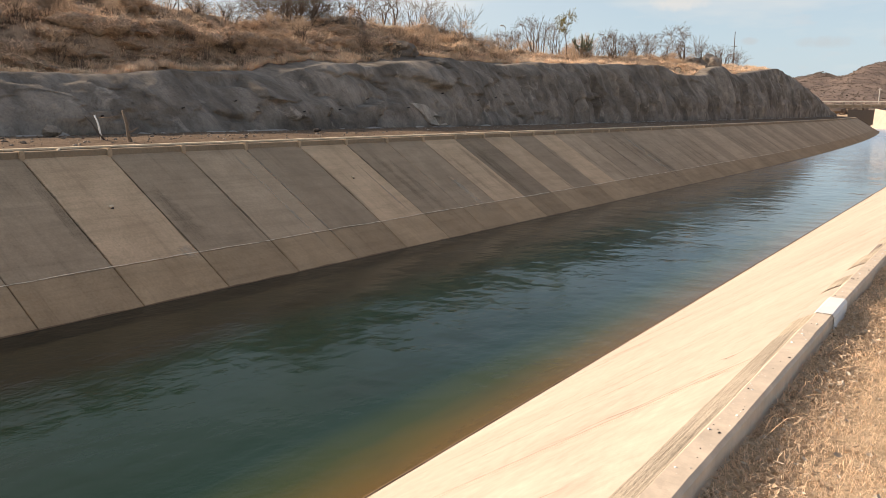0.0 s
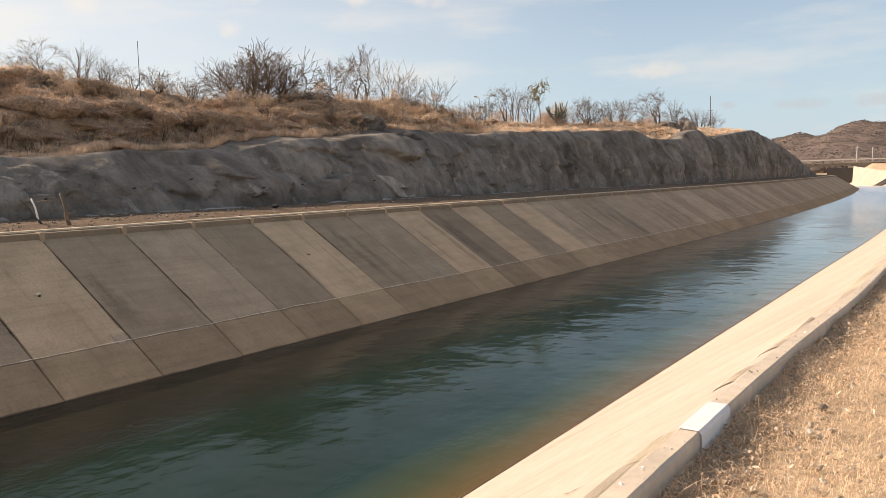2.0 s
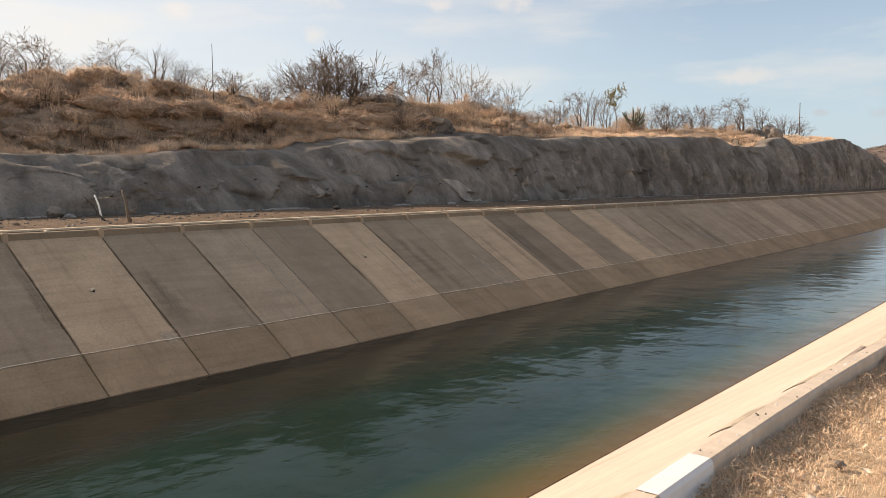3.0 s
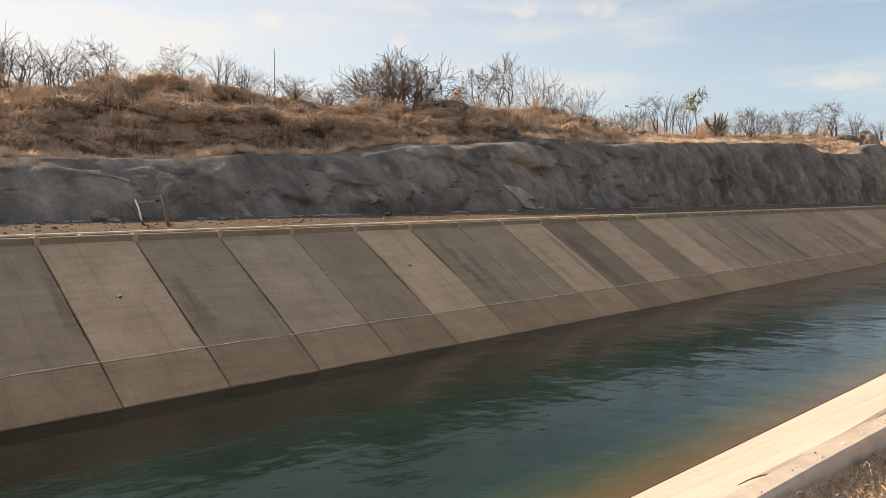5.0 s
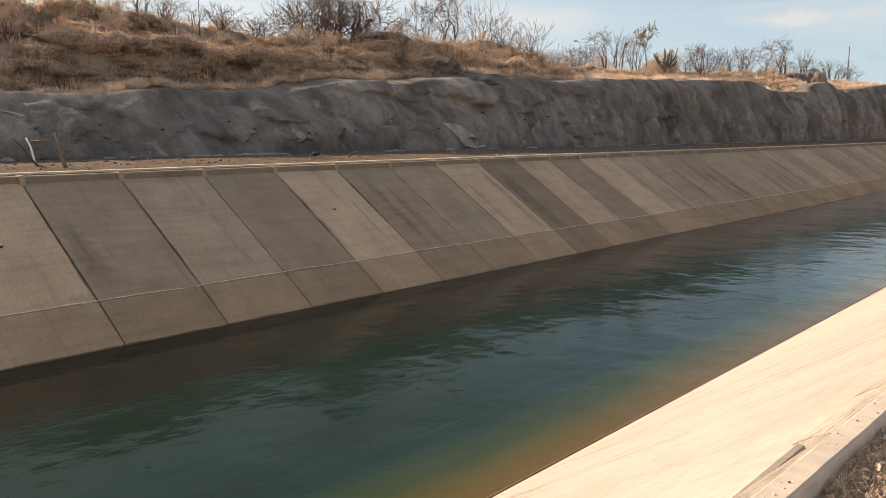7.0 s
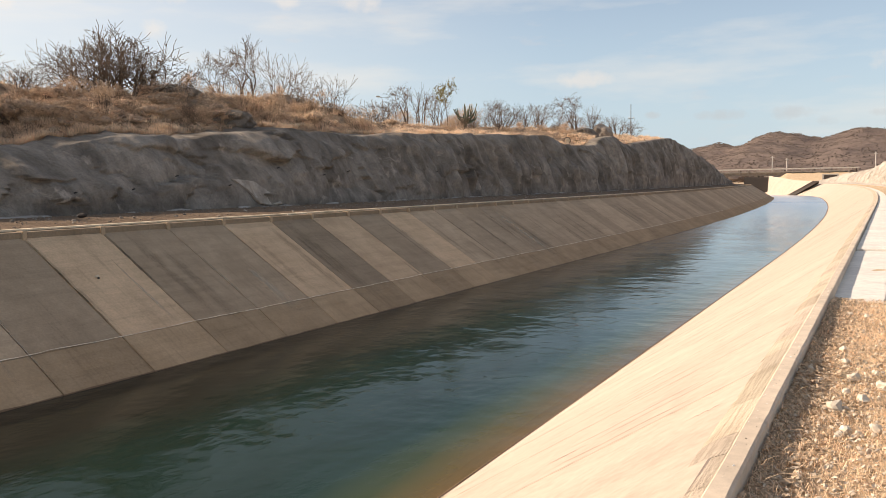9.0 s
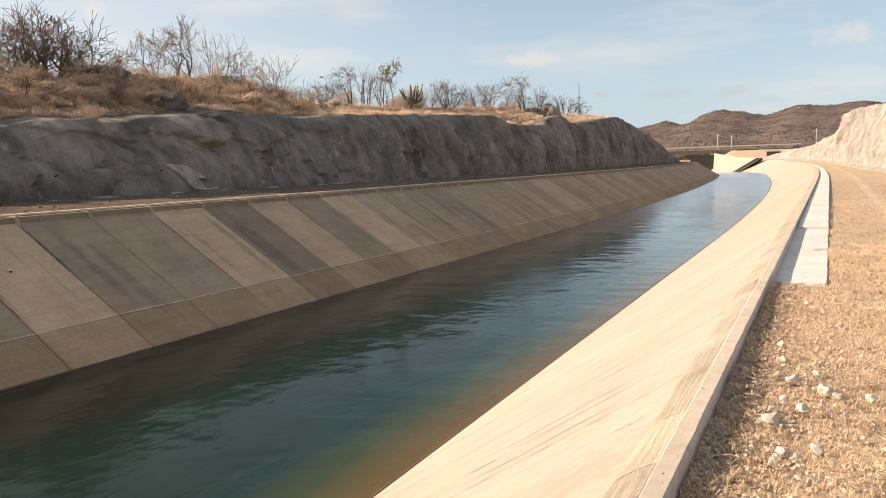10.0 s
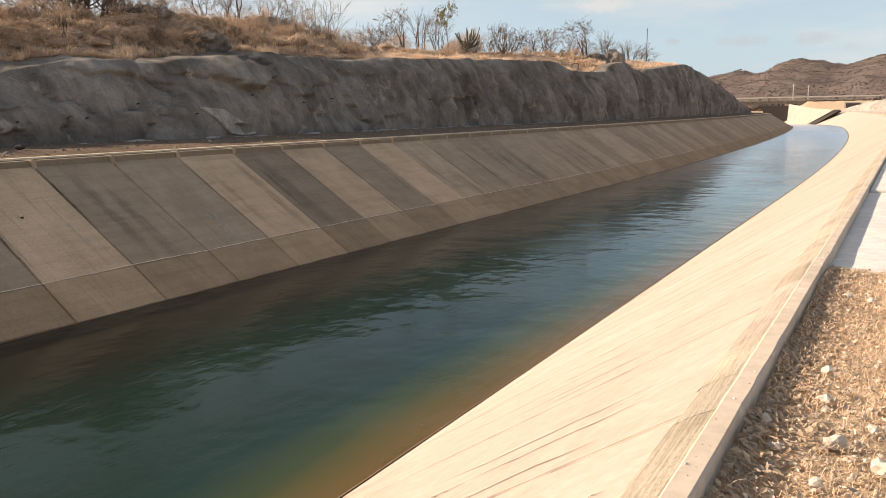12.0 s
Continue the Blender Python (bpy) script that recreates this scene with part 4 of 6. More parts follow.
# old fence remains on the berm
def rod(name, pts, r0, r1, mat, parent=None, label="", sides=8):
    n = len(pts)
    v, f = tube([Vector(p) for p in pts], [r0 + (r1 - r0) * i / (n - 1) for i in range(n)], sides)
    return mesh_object(name, v, f, mat, parent, label, True)


stake = tagged(new("fence_stake"), "grey leaning wooden fence stake with a broken side branch", "fence stake")
rod("stem", [(-25.2, 16.56, -0.03), (-25.25, 16.46, 0.35), (-25.2, 16.40, 0.75), (-25.2, 16.26, 1.22)], 0.07, 0.05, M_STICK, stake)
rod("side_branch", [(-25.2, 16.46, 0.45), (-25.15, 16.62, 0.50), (-25.1, 16.75, 0.62)], 0.04, 0.018, M_STICK, stake)
pale_post = tagged(new("plastic_marker"), "leaning white plastic marker pipe", "marker")
rod("pipe", [(-26.1, 15.95, 0.15), (-26.1, 15.90, 0.45), (-26.1, 15.84, 0.75), (-26.1, 15.72, 1.05)], 0.035, 0.03, M_WHITE, pale_post)
dead = tagged(new("dead_branch"), "thin dark dead branch leaning on the berm", "branch")
rod("stem", [(-26.0, 16.05, 0.10), (-26.0, 15.75, 0.42), (-26.0, 15.55, 0.75), (-26.0, 15.28, 1.02)], 0.035, 0.014, M_DARKPOLE, dead)
wire = tagged(new("fence_wire"), "sagging rusty fence wire between stake and pipe", "wire")
rod("strand", [(-25.3, 16.30, 1.10), (-25.6, 16.1, 0.98), (-26.0, 15.78, 0.95)], 0.008, 0.008, M_WIRE, wire, "", 4)


# ---------- bare shrubs and trees ----------
HABITS = {
    # stems, lean of the stems, bare share, forks, spread of the forks, lift, crookedness, side twigs
    "umbrella": (2, 16, 0.34, 5, 36, 0.03, 10, 2.6),
    "forked": (1, 5, 0.50, 5, 27, 0.10, 9, 1.6),
    "dome": (10, 46, 0.10, 5, 34, 0.03, 14, 3.4),
    "thicket": (7, 28, 0.10, 4, 26, 0.08, 12, 3.0),
    "wand": (9, 17, 0.12, 3, 16, 0.18, 8, 3.2),
}


def branchwork(seed, habit, thick):
    """Limbs and twigs of a leafless shrub of unit height and width, as two lists of tubes."""
    r = random.Random(seed)
    stems, lean, bare, forks, spread, lift, crook, side = HABITS[habit]
    runs = []

    def turned(d, deg):
        a = Vector((r.gauss(0, 1), r.gauss(0, 1), r.gauss(0, 1))).cross(d).normalized()
        return (d + a * math.tan(radians(deg))).normalized()

    def grow(p, d, ln, rad, level):
        path, radii = [p.copy()], [rad]
        n = 4 if level < 3 else 3
        for k in range(n):
            d = turned(d, abs(r.gauss(0, crook)))
            d = (d + Vector((0, 0, lift if level < forks - 1 else -0.06))).normalized()
            p = p + d * ln / n
            path.append(p.copy())
            radii.append(rad * (1 - 0.35 * (k + 1) / n))
            if level >= 1 and k and r.random() < side * 0.16 and level < forks:
                grow(p, turned(d, r.uniform(35, 60)), ln * r.uniform(0.35, 0.6), radii[-1] * 0.5, max(level + 1, forks - 1))
        runs.append((level, path, radii))
        if level >= forks:
            return
        many = 3 if r.random() < (0.45 if level else 0.6) else 2
        for k in range(many):
            grow(p, turned(d, spread * r.uniform(0.5, 1.25)), ln * r.uniform(0.70, 0.98), radii[-1] * (0.78 if k == 0 else 0.64), level + 1)

    for k in range(stems):
        a = 2 * math.pi * (k + r.uniform(-0.3, 0.3)) / stems
        t = math.tan(radians(lean * r.uniform(0.5 if stems < 9 else 0.1, 1.3)))
        d = Vector((t * math.cos(a), t * math.sin(a), 1)).normalized()
        grow(Vector((0.05 * math.cos(a), 0.05 * math.sin(a), -0.05)), d, 0.9 * bare + 0.22, thick * r.uniform(0.75, 1.1), 0 if stems < 4 else 1)
    pts = [q for _, path, _ in runs for q in path]
    top = sorted(q.z for q in pts)[int(0.992 * len(pts))]
    wide = sorted(math.hypot(q.x, q.y) for q in pts)[int(0.97 * len(pts))]
    limbs, twigs = [], []
    for level, path, radii in runs:
        path = [Vector((q.x * 0.5 / wide, q.y * 0.5 / wide, q.z / top)) for q in path]
        big = level < 3
        (limbs if big else twigs).append(tube(path, [max(w, 0.0021) for w in radii], 5 if big else 3))
    return limbs, twigs


def shrub(name, seed, habit, thick, label, twig_mat=None, leaves=0, leaf_mat=None, category="shrub"):
    """A shrub of unit height and width."""
    limbs, twigs = branchwork(seed, habit, thick)
    base = tagged(new(name), label, category)

    for nm, tubes, mat in (("trunk", limbs, M_BARK), ("crown", twigs, twig_mat or M_TWIG)):
        v, f = merge(tubes)
        mesh_object(nm, v, f, mat, base)
    if leaves:
        r = random.Random(seed)
        verts, faces = [], []
        tips = [t[0][-1] for t in twigs]
        if category == "tree":
            tips = [q for q in tips if q.z > 0.62]
        for i in range(leaves):
            p = r.choice(tips) + Vector((r.gauss(0, 0.03), r.gauss(0, 0.03), r.gauss(0, 0.03)))
            a = Vector((r.gauss(0, 1), r.gauss(0, 1), r.gauss(0, 1))).normalized() * 0.028
            b = a.cross(Vector((r.gauss(0, 1), r.gauss(0, 1), r.gauss(0, 1)))).normalized() * 0.012
            o = len(verts)
            verts += [p - a, p + b, p + a, p - b]
            faces.append((o, o + 1, o + 2, o + 3))
        mesh_object("leaves", verts, faces, leaf_mat, base)
    return base


KINDS = {
    "umbrella": [shrub("bare_tree", 11 + i, "umbrella", 0.026, "leafless grey thorn tree spreading above the dry hillside", category="tree") for i in range(3)],
    "forked": [shrub("young_tree", 72 + i, "forked", 0.030, "slender leafless forked tree on the crest", category="tree") for i in range(2)],
    "thicket": [shrub("bare_shrub", 31 + i, "thicket", 0.014, "leafless grey-brown shrub on the dry hillside") for i in range(3)],
    "wand": [shrub("bare_shrub", 41 + i, "wand", 0.013, "thin upright leafless shrub on the dry hillside") for i in range(2)],
    "round": [shrub("thorn_bush", 51 + i, "dome", 0.017, "dense leafless round thorn bush on the hillside") for i in range(2)],
    "brush": [shrub("dry_bush", 81, "dome", 0.012, "low brown bush with withered leaves", M_STEM, 500, M_LEAF)],
    "green": [shrub("green_tree", 93, "forked", 0.026, "small tree with sparse olive leaves on the crest", None, 650, M_GREEN, "tree")],
}
# along the canal, across it, top, width, habit
SHRUBS = [
    (18.4, -46, 9.3, 4.6, "thicket"), (20.4, -47, 9.0, 3.6, "thicket"), (22.3, -45, 10.0, 4.8, "umbrella"), (20.8, -44, 7.8, 3.2, "wand"), (24.0, -46, 8.3, 2.6, "thicket"),
    (25.9, -42, 9.7, 3.2, "forked"), (25.3, -44, 8.7, 1.8, "wand"), (29.4, -44, 10.0, 2.9, "wand"), (28.3, -45, 9.0, 2.4, "thicket"), (31.0, -44, 9.4, 2.4, "wand"),
    (34.1, -43, 9.0, 2.8, "thicket"), (32.8, -44, 8.9, 2.4, "thicket"), (37.9, -44, 8.8, 2.4, "thicket"), (36.4, -43, 8.2, 2.2, "wand"),
    (40.6, -43, 10.2, 4.4, "thicket"), (43.6, -43, 11.3, 7.4, "round"), (46.2, -44, 10.6, 4.2, "round"), (42.4, -43, 10.9, 5.6, "round"), (38.9, -46, 8.9, 3.0, "thicket"), (35.3, -45, 8.9, 2.8, "thicket"),
    (17.2, -45, 9.6, 4.0, "thicket"), (19.6, -44, 9.4, 3.4, "wand"), (23.2, -47, 9.2, 3.4, "thicket"), (26.8, -45, 8.9, 2.6, "thicket"), (30.2, -43, 9.1, 2.4, "thicket"), (49.4, -43, 9.5, 1.6, "brush"),
    (62.8, -50, 14.4, 7.6, "umbrella"), (59.6, -50, 13.0, 5.2, "umbrella"), (67.3, -50, 13.6, 5.6, "thicket"), (70.6, -50, 12.6, 4.2, "thicket"),
    (75.9, -50, 12.6, 4.4, "thicket"), (74.0, -40, 10.8, 4.2, "umbrella"), (86.8, -46, 12.3, 4.6, "wand"), (89.1, -45, 11.8, 4.1, "thicket"),
    (78.4, -46, 9.9, 3.7, "thicket"), (85.6, -42, 12.3, 3.0, "green"), (94.8, -44, 10.7, 3.4, "brush"), (99.0, -42, 11.4, 5.6, "round"),
    (118.4, -46, 12.9, 6.0, "thicket"), (122.6, -46, 13.0, 5.0, "thicket"), (127.0, -42, 14.6, 8.0, "umbrella"), (131.5, -46, 13.0, 5.4, "thicket"),
    (148.0, -46, 14.9, 5.3, "wand"), (153.4, -44, 13.6, 5.3, "wand"), (164.0, -46, 13.6, 6.5, "thicket"), (92.0, -44, 9.8, 3.0, "brush"),
    (83.0, -47, 10.6, 3.6, "thicket"), (111.5, -44, 10.9, 1.4, "wand"), (16.0, -47, 9.4, 4.0, "thicket"), (11.0, -46, 9.0, 4.6, "umbrella"),
    (53.0, -50, 10.4, 3.0, "thicket"), (57.0, -52, 11.0, 3.5, "wand"), (139.0, -47, 12.9, 5.0, "thicket"), (143.5, -44, 13.0, 4.0, "thicket"),
    (65.0, -52, 11.8, 5.0, "thicket"), (80.6, -48, 10.3, 4.4, "thicket"), (103.0, -46, 10.6, 3.6, "thicket"), (172.0, -46, 13.2, 5.0, "wand"),
]
rng = random.Random(2)
used = set()
for y, x, top, w, kind in SHRUBS:
    src = rng.choice(KINDS[kind])
    p = on_hill(y, x)
    h = max(1.2, top - p.z)
    if src.name in used:
        ob = copy_thing(src, Matrix.Identity(4))
    else:
        ob = src
        used.add(src.name)
    sx = min(max(w * (1.25 if kind in ("thicket", "round") else 1.0), 0.5 * h), 2.2 * h)
    ob.matrix_world = pose(p.x, p.y, p.z - 0.05, 0, 0, rng.uniform(0, 360)) @ Matrix.Diagonal((sx, sx, h, 1))
    tagged(ob, "", "", "bare shrubs on the crest")
for srcs in KINDS.values():
    for src in srcs:
        if src.name not in used:
            p = on_hill(rng.uniform(100, 118), -52)
            src.matrix_world = pose(p.x, p.y, p.z) @ Matrix.Diagonal((2.5, 2.5, 2.2, 1))

# low dry bushes over the hillside
BUSHES = KINDS["brush"] + [shrub("dry_bush", 84 + i, "dome", 0.011, "low brown bush with withered leaves", M_STEM, 600, M_SCRUB if i else M_GRASS) for i in range(2)] + [
    shrub("dry_bush", 87 + i, "dome", 0.011, "tangled dark leafless low bush", M_TWIG) for i in range(2)] + [
    shrub("dead_stalks", 95 + i, "wand", 0.009, "thin upright dead stalks standing in brush", M_STEM, 160, M_LEAF) for i in range(2)]
rng = random.Random(21)
for i in range(170):
    y = rng.uniform(8, 62) if i < 60 or i >= 90 else rng.uniform(62, 135)
    x = crest_o - (rng.uniform(2.6, 11.5) if i < 90 else rng.uniform(2.8, 8.0)) - (0 if y < S0 else (y - S0) ** 2 / (2 * R1))
    p = on_hill(y, x)
    if i < len(BUSHES) - 1:
        ob = BUSHES[i + 1]
    else:
        ob = copy_thing(rng.choice(BUSHES[5:] if i >= 90 else BUSHES[:3] if rng.random() < 0.7 else BUSHES[3:5]), Matrix.Identity(4))
    w, h = rng.uniform(1.0, 2.6), rng.uniform(0.5, 1.5)
    if i >= 90:
        w, h = rng.uniform(0.9, 2.0), rng.uniform(0.8, 1.9)
    ob.matrix_world = pose(p.x, p.y, p.z - 0.08, rng.uniform(-12, 12), rng.uniform(-12, 12), rng.uniform(0, 360)) @ Matrix.Diagonal((w, w, h, 1))
    tagged(ob, "", "", "dry bushes on the hillside")



def brush_clump(seed, label, strand_mat):
    """A hummock of matted dead vines: a dark core under drooping strands, of unit radius."""
    r = random.Random(seed)
    base = tagged(new("brush_clump"), label, "brush")
    bm = lump_bm(0.80, (1.0, 1.15, 0.72), 0.75, seed * 1.9, 3)
    core_points = [v.co.copy() for v in bm.verts if v.co.z > -0.15]
    part("core", bm, M_CORE, base, "dark matted heart", True)
    verts, faces = [], []
    for i in range(1300):
        p = r.choice(core_points) * r.uniform(0.9, 1.12) + Vector((r.gauss(0, 0.05), r.gauss(0, 0.05), r.gauss(0, 0.04)))
        out = Vector((p.x, p.y, 0.25 + 0.5 * r.random())).normalized()
        out = (out + Vector((r.gauss(0, 0.5), r.gauss(0, 0.5), r.gauss(0, 0.3)))).normalized()
        ln = r.uniform(0.12, 0.42)
        side = out.cross(Vector((r.gauss(0, 1), r.gauss(0, 1), 1))).normalized() * r.uniform(0.004, 0.011)
        q = p + out * ln * 0.5 + Vector((0, 0, 0.06 * ln))
        e = q + out * ln * 0.5 - Vector((0, 0, ln * r.uniform(0.15, 0.6)))
        o = len(verts)
        verts += [p - side, p + side, q + side, q - side, e]
        faces += [(o, o + 1, o + 2, o + 3), (o + 3, o + 2, o + 4)]
    mesh_object("vine_mat", verts, faces, strand_mat, base)
    return base


CLUMPS = [brush_clump(3 + i, ("brown hummock of matted dead vines", "golden hummock of dry matted grass", "dark brown hummock of dead brush")[i % 3],
                      (M_SCRUB, M_GRASS, M_STEM)[i % 3]) for i in range(6)]
rng = random.Random(77)
for i in range(300):
    y = rng.uniform(9, 47) if i < 130 else rng.uniform(9, 58) if i < 245 else rng.uniform(58, 130)
    o = rng.uniform(3.0, 7.5) if i < 130 else rng.uniform(3.2, 10.5) if i < 245 else rng.uniform(1.6, 9.0)
    p = at(y, crest_o - o, hill_z(y, o))
    brown = y < 46 and 3.8 < o < 8.5
    ob = CLUMPS[i] if i < len(CLUMPS) else copy_thing(rng.choice([c for k, c in enumerate(CLUMPS) if not brown or k % 3 != 1]), Matrix.Identity(4))
    w = rng.uniform(0.35, 1.15) * (0.75 if o < 4 or y > 58 else 1.0)
    ob.matrix_world = pose(p.x, p.y, p.z - 0.05, rng.uniform(-10, 10), rng.uniform(-10, 10), rng.uniform(0, 360)) @ Matrix.Diagonal((w, w * rng.uniform(0.9, 1.6), w * rng.uniform(0.6, 1.0), 1))
    tagged(ob, "", "", "brush clumps on the hillside")

# branched cactus
cactus = tagged(new("cactus"), "dark branching candelabra cactus on the crest", "cactus")
p0 = on_hill(90.0, -42)
rng = random.Random(8)
rod("stem", [p0 + Vector((0, 0, -0.2)), p0 + Vector((0, 0.05, 0.6)), p0 + Vector((0, 0.1, 1.2))], 0.20, 0.16, M_CACTUS, cactus)
for i in range(20):
    a = rng.uniform(0, 6.28)
    d = Vector((1.3 * math.cos(a), 2.6 * math.sin(a), 0)) * rng.uniform(0.4, 1.0)
    b = p0 + Vector((0, 0.05, rng.uniform(0.4, 1.1)))
    up = rng.uniform(0.7, 1.9)
    rod("arm", [b, b + d * 0.45 + Vector((0, 0, 0.2)), b + d * 0.8 + Vector((0, 0, 0.5 * up)), b + d * 1.0 + Vector((0, 0, up))], 0.085, 0.055, M_CACTUS, cactus, "", 7)

# boulders and felled trunk on the crest
thing_lump("boulder", on_hill(46.8, -41.5) + Vector((0, 0, 0.15)), 1.3, (0.9, 1.5, 0.55), M_STONE, "layered brown boulder among dry grass", "boulder", 3.3, 0.45)
thing_lump("boulder", on_hill(45.7, -36.0) + Vector((0.3, 0, -0.1)), 1.15, (0.9, 1.5, 0.6), M_STONE, "weathered brown boulder at the crest", "boulder", 7.7, 0.45)
thing_lump("boulder", on_hill(128.2, -38) + Vector((0, 0, 1.1)), 1.5, (1, 1, 1.25), M_STONE, "upright grey boulder on the far crest", "boulder", 9.1, 0.35)
thing_lump("boulder", on_hill(119.5, -38) + Vector((0, 0, 0.4)), 1.5, (1, 1.6, 0.8), M_STONE, "dark brown boulder beside a felled trunk", "boulder", 12.4, 0.5)
log_place = on_hill(106.5, -36)
felled = tagged(new("felled_trunk"), "felled tree trunk with a pale sawn end", "log")
rod("trunk", [log_place + Vector((-1.5, 2.2, 0.45)), log_place + Vector((-0.6, 0.9, 0.45)), log_place + Vector((0.3, -0.3, 0.42))], 0.42, 0.46, M_BARK, felled, "", 10)
bm = bmesh.new()
bmesh.ops.create_cone(bm, cap_ends=True, segments=14, radius1=0.36, radius2=0.36, depth=0.03)
ob = part("sawn_end", bm, M_COPING, felled, "pale sawn wood")
ob.matrix_world = look(log_place + Vector((0.31, -0.31, 0.42)), log_place + Vector((1.21, -1.51, 0.40)))

# poles on the left hillside
pole = tagged(new("utility_pole"), "dark thin utility pole with a crossarm", "utility pole")
p0 = Vector((-62.0, 228.0, 5.0))
rod("shaft", [p0, Vector((-62.0, 228.0, 22.6))], 0.16, 0.09, M_DARKPOLE, pole)
arm = part("crossarm", box_bm(p0.x - 0.8, p0.x + 0.8, p0.y - 0.05, p0.y + 0.05, 18.6, 18.7), M_DARKPOLE, pole)
for dx in (-0.7, -0.3, 0.3, 0.7):
    part("insulator", box_bm(p0.x + dx - 0.06, p0.x + dx + 0.06, p0.y - 0.06, p0.y + 0.06, 18.7, 18.9, 0.02), M_WHITE, arm)
p0 = on_hill(31.9, -42)
thin = tagged(new("marker_rod"), "thin dark upright rod among dry brush", "rod")
rod("shaft", [p0 + Vector((0, 0, -0.2)), Vector((p0.x, p0.y, 10.25))], 0.025, 0.018, M_DARKPOLE, thin)
p0 = on_hill(82.1, -48)
lamp_post = tagged(new("street_lamp"), "distant street lamp with a curved arm", "street lamp")
rod("post", [p0, Vector((p0.x, p0.y, 10.3)), Vector((p0.x, p0.y - 0.15, 10.8)), Vector((p0.x, p0.y - 0.7, 10.9))], 0.035, 0.025, M_DECK, lamp_post)
lamp_head = part("lamp_head", box_bm(p0.x - 0.12, p0.x + 0.12, p0.y - 1.15, p0.y - 0.65, 10.83, 10.95, 0.03), M_POLE, lamp_post)
part("lamp_glass", box_bm(p0.x - 0.09, p0.x + 0.09, p0.y - 1.1, p0.y - 0.72, 10.80, 10.828), M_WHITE, lamp_head, "frosted lamp glass")


# ---------- dry grass, brush, litter ----------
def blades(name, spots, mat, label, category="grass", bend=0.5):
    """Many narrow bent blades: spots of (place, height, width, direction, lean)."""
    verts, faces = [], []
    for p, h, w, a, lean in spots:
        dx, dy = math.cos(a), math.sin(a)
        sx, sy = -dy * w / 2, dx * w / 2
        o = len(verts)
        m = (p[0] + dx * lean * h * 0.35, p[1] + dy * lean * h * 0.35, p[2] + h * (0.62 - 0.12 * lean))
        t = (p[0] + dx * lean * h, p[1] + dy * lean * h, p[2] + h * (1 - bend * lean))
        verts += [(p[0] - sx, p[1] - sy, p[2] - 0.02), (p[0] + sx, p[1] + sy, p[2] - 0.02), (m[0] + sx * 0.8, m[1] + sy * 0.8, m[2]), (m[0] - sx * 0.8, m[1] - sy * 0.8, m[2]), t]
        faces += [(o, o + 1, o + 2, o + 3), (o + 3, o + 2, o + 4)]
    return tagged(mesh_object(name, verts, faces, mat), label, category, "", "stuff")


rng = random.Random(5)
crest_spots, mound_spots, scrub_spots = [], [], []
for i in range(7000):
    s = rng.uniform(2, 175) if rng.random() < 0.35 else rng.uniform(2, 75)
    o = 0.5 + rim(s) * 0.72 + abs(rng.gauss(0, 1.1 if s < 40 else 2.4))
    density = fbm(s * 0.18, o * 0.25, 40.0)
    if density < (-0.6 if s < 40 else -0.25):
        continue
    big = 1.0 + max(0.0, (s - 60) / 60)
    x0, y0, _ = line(s)
    c = at(s, crest_o - o, hill_z(s, o))
    tall = rng.uniform(0.45, 1.25) * (0.8 + 0.2 * big)
    for k in range(30):
        a = rng.uniform(0, 6.28)
        rr = 0.18 * big * rng.random()
        q = (c.x + rr * math.cos(a), c.y + rr * 1.3 * math.sin(a), c.z)
        crest_spots.append((q, rng.uniform(0.2, 0.55) * tall, 0.016 * big, a + rng.gauss(0, 0.5), rng.uniform(0.3, 1.3)))
for i in range(4200):
    s = rng.uniform(0, 60) if rng.random() < 0.75 else rng.uniform(60, 150)
    o = rng.uniform(2.5, 13)
    if s < 46 and 3.1 < o < 6.6 and rng.random() < 0.35:
        continue
    c = at(s, crest_o - o, hill_z(s, o))
    f = fbm(s * 0.22, o * 0.3, 50.0) + 0.5 * fbm(s * 0.9, o * 0.9, 51.0)
    tall = rng.uniform(0.35, 1.2) * (1.3 if f < -0.2 else 1.0)
    for k in range(16):
        a = rng.uniform(0, 6.28)
        rr = 0.32 * rng.random()
        q = (c.x + rr * math.cos(a), c.y + rr * math.sin(a), c.z - 0.04)
        sp = (q, rng.uniform(0.15, 0.5) * tall, 0.020, a + rng.gauss(0, 0.6), rng.uniform(0.3, 1.5))
        (mound_spots if f > (0.10 if s < 42 else 0.0) else scrub_spots).append(sp)
blades("dry_grass", crest_spots, M_CRESTGRASS, "golden dry grass along the crest of the rock cut")
blades("dry_grass", mound_spots, M_GRASS, "golden dry grass on the hillside")
blades("dead_scrub", scrub_spots, M_SCRUB, "dark brown tangled dead scrub on the hillside", "scrub")

# tangled dead stems on the mound
tangle = []
for i in range(1900):
    s, o = rng.uniform(5, 62), rng.uniform(2.5, 12.5)
    if rng.random() < 0.35:
        s = rng.uniform(60, 140)
    c = at(s, crest_o - o, hill_z(s, o))
    a, h = rng.uniform(0, 6.28), rng.uniform(0.4, 1.3)
    d = Vector((math.cos(a), math.sin(a), 0)) * rng.uniform(0.1, 0.8)
    tangle.append(tube([c, c + d * 0.5 + Vector((0, 0, h * 0.65)), c + d * 1.2 + Vector((rng.gauss(0, .15), rng.gauss(0, .15), h * rng.uniform(0.5, 1.1)))], [0.016, 0.012, 0.006], 3))
v, f = merge(tangle)
tagged(mesh_object("dead_stems", v, f, M_STEM), "thin dead stems standing in the dry brush", "brush", "", "stuff")

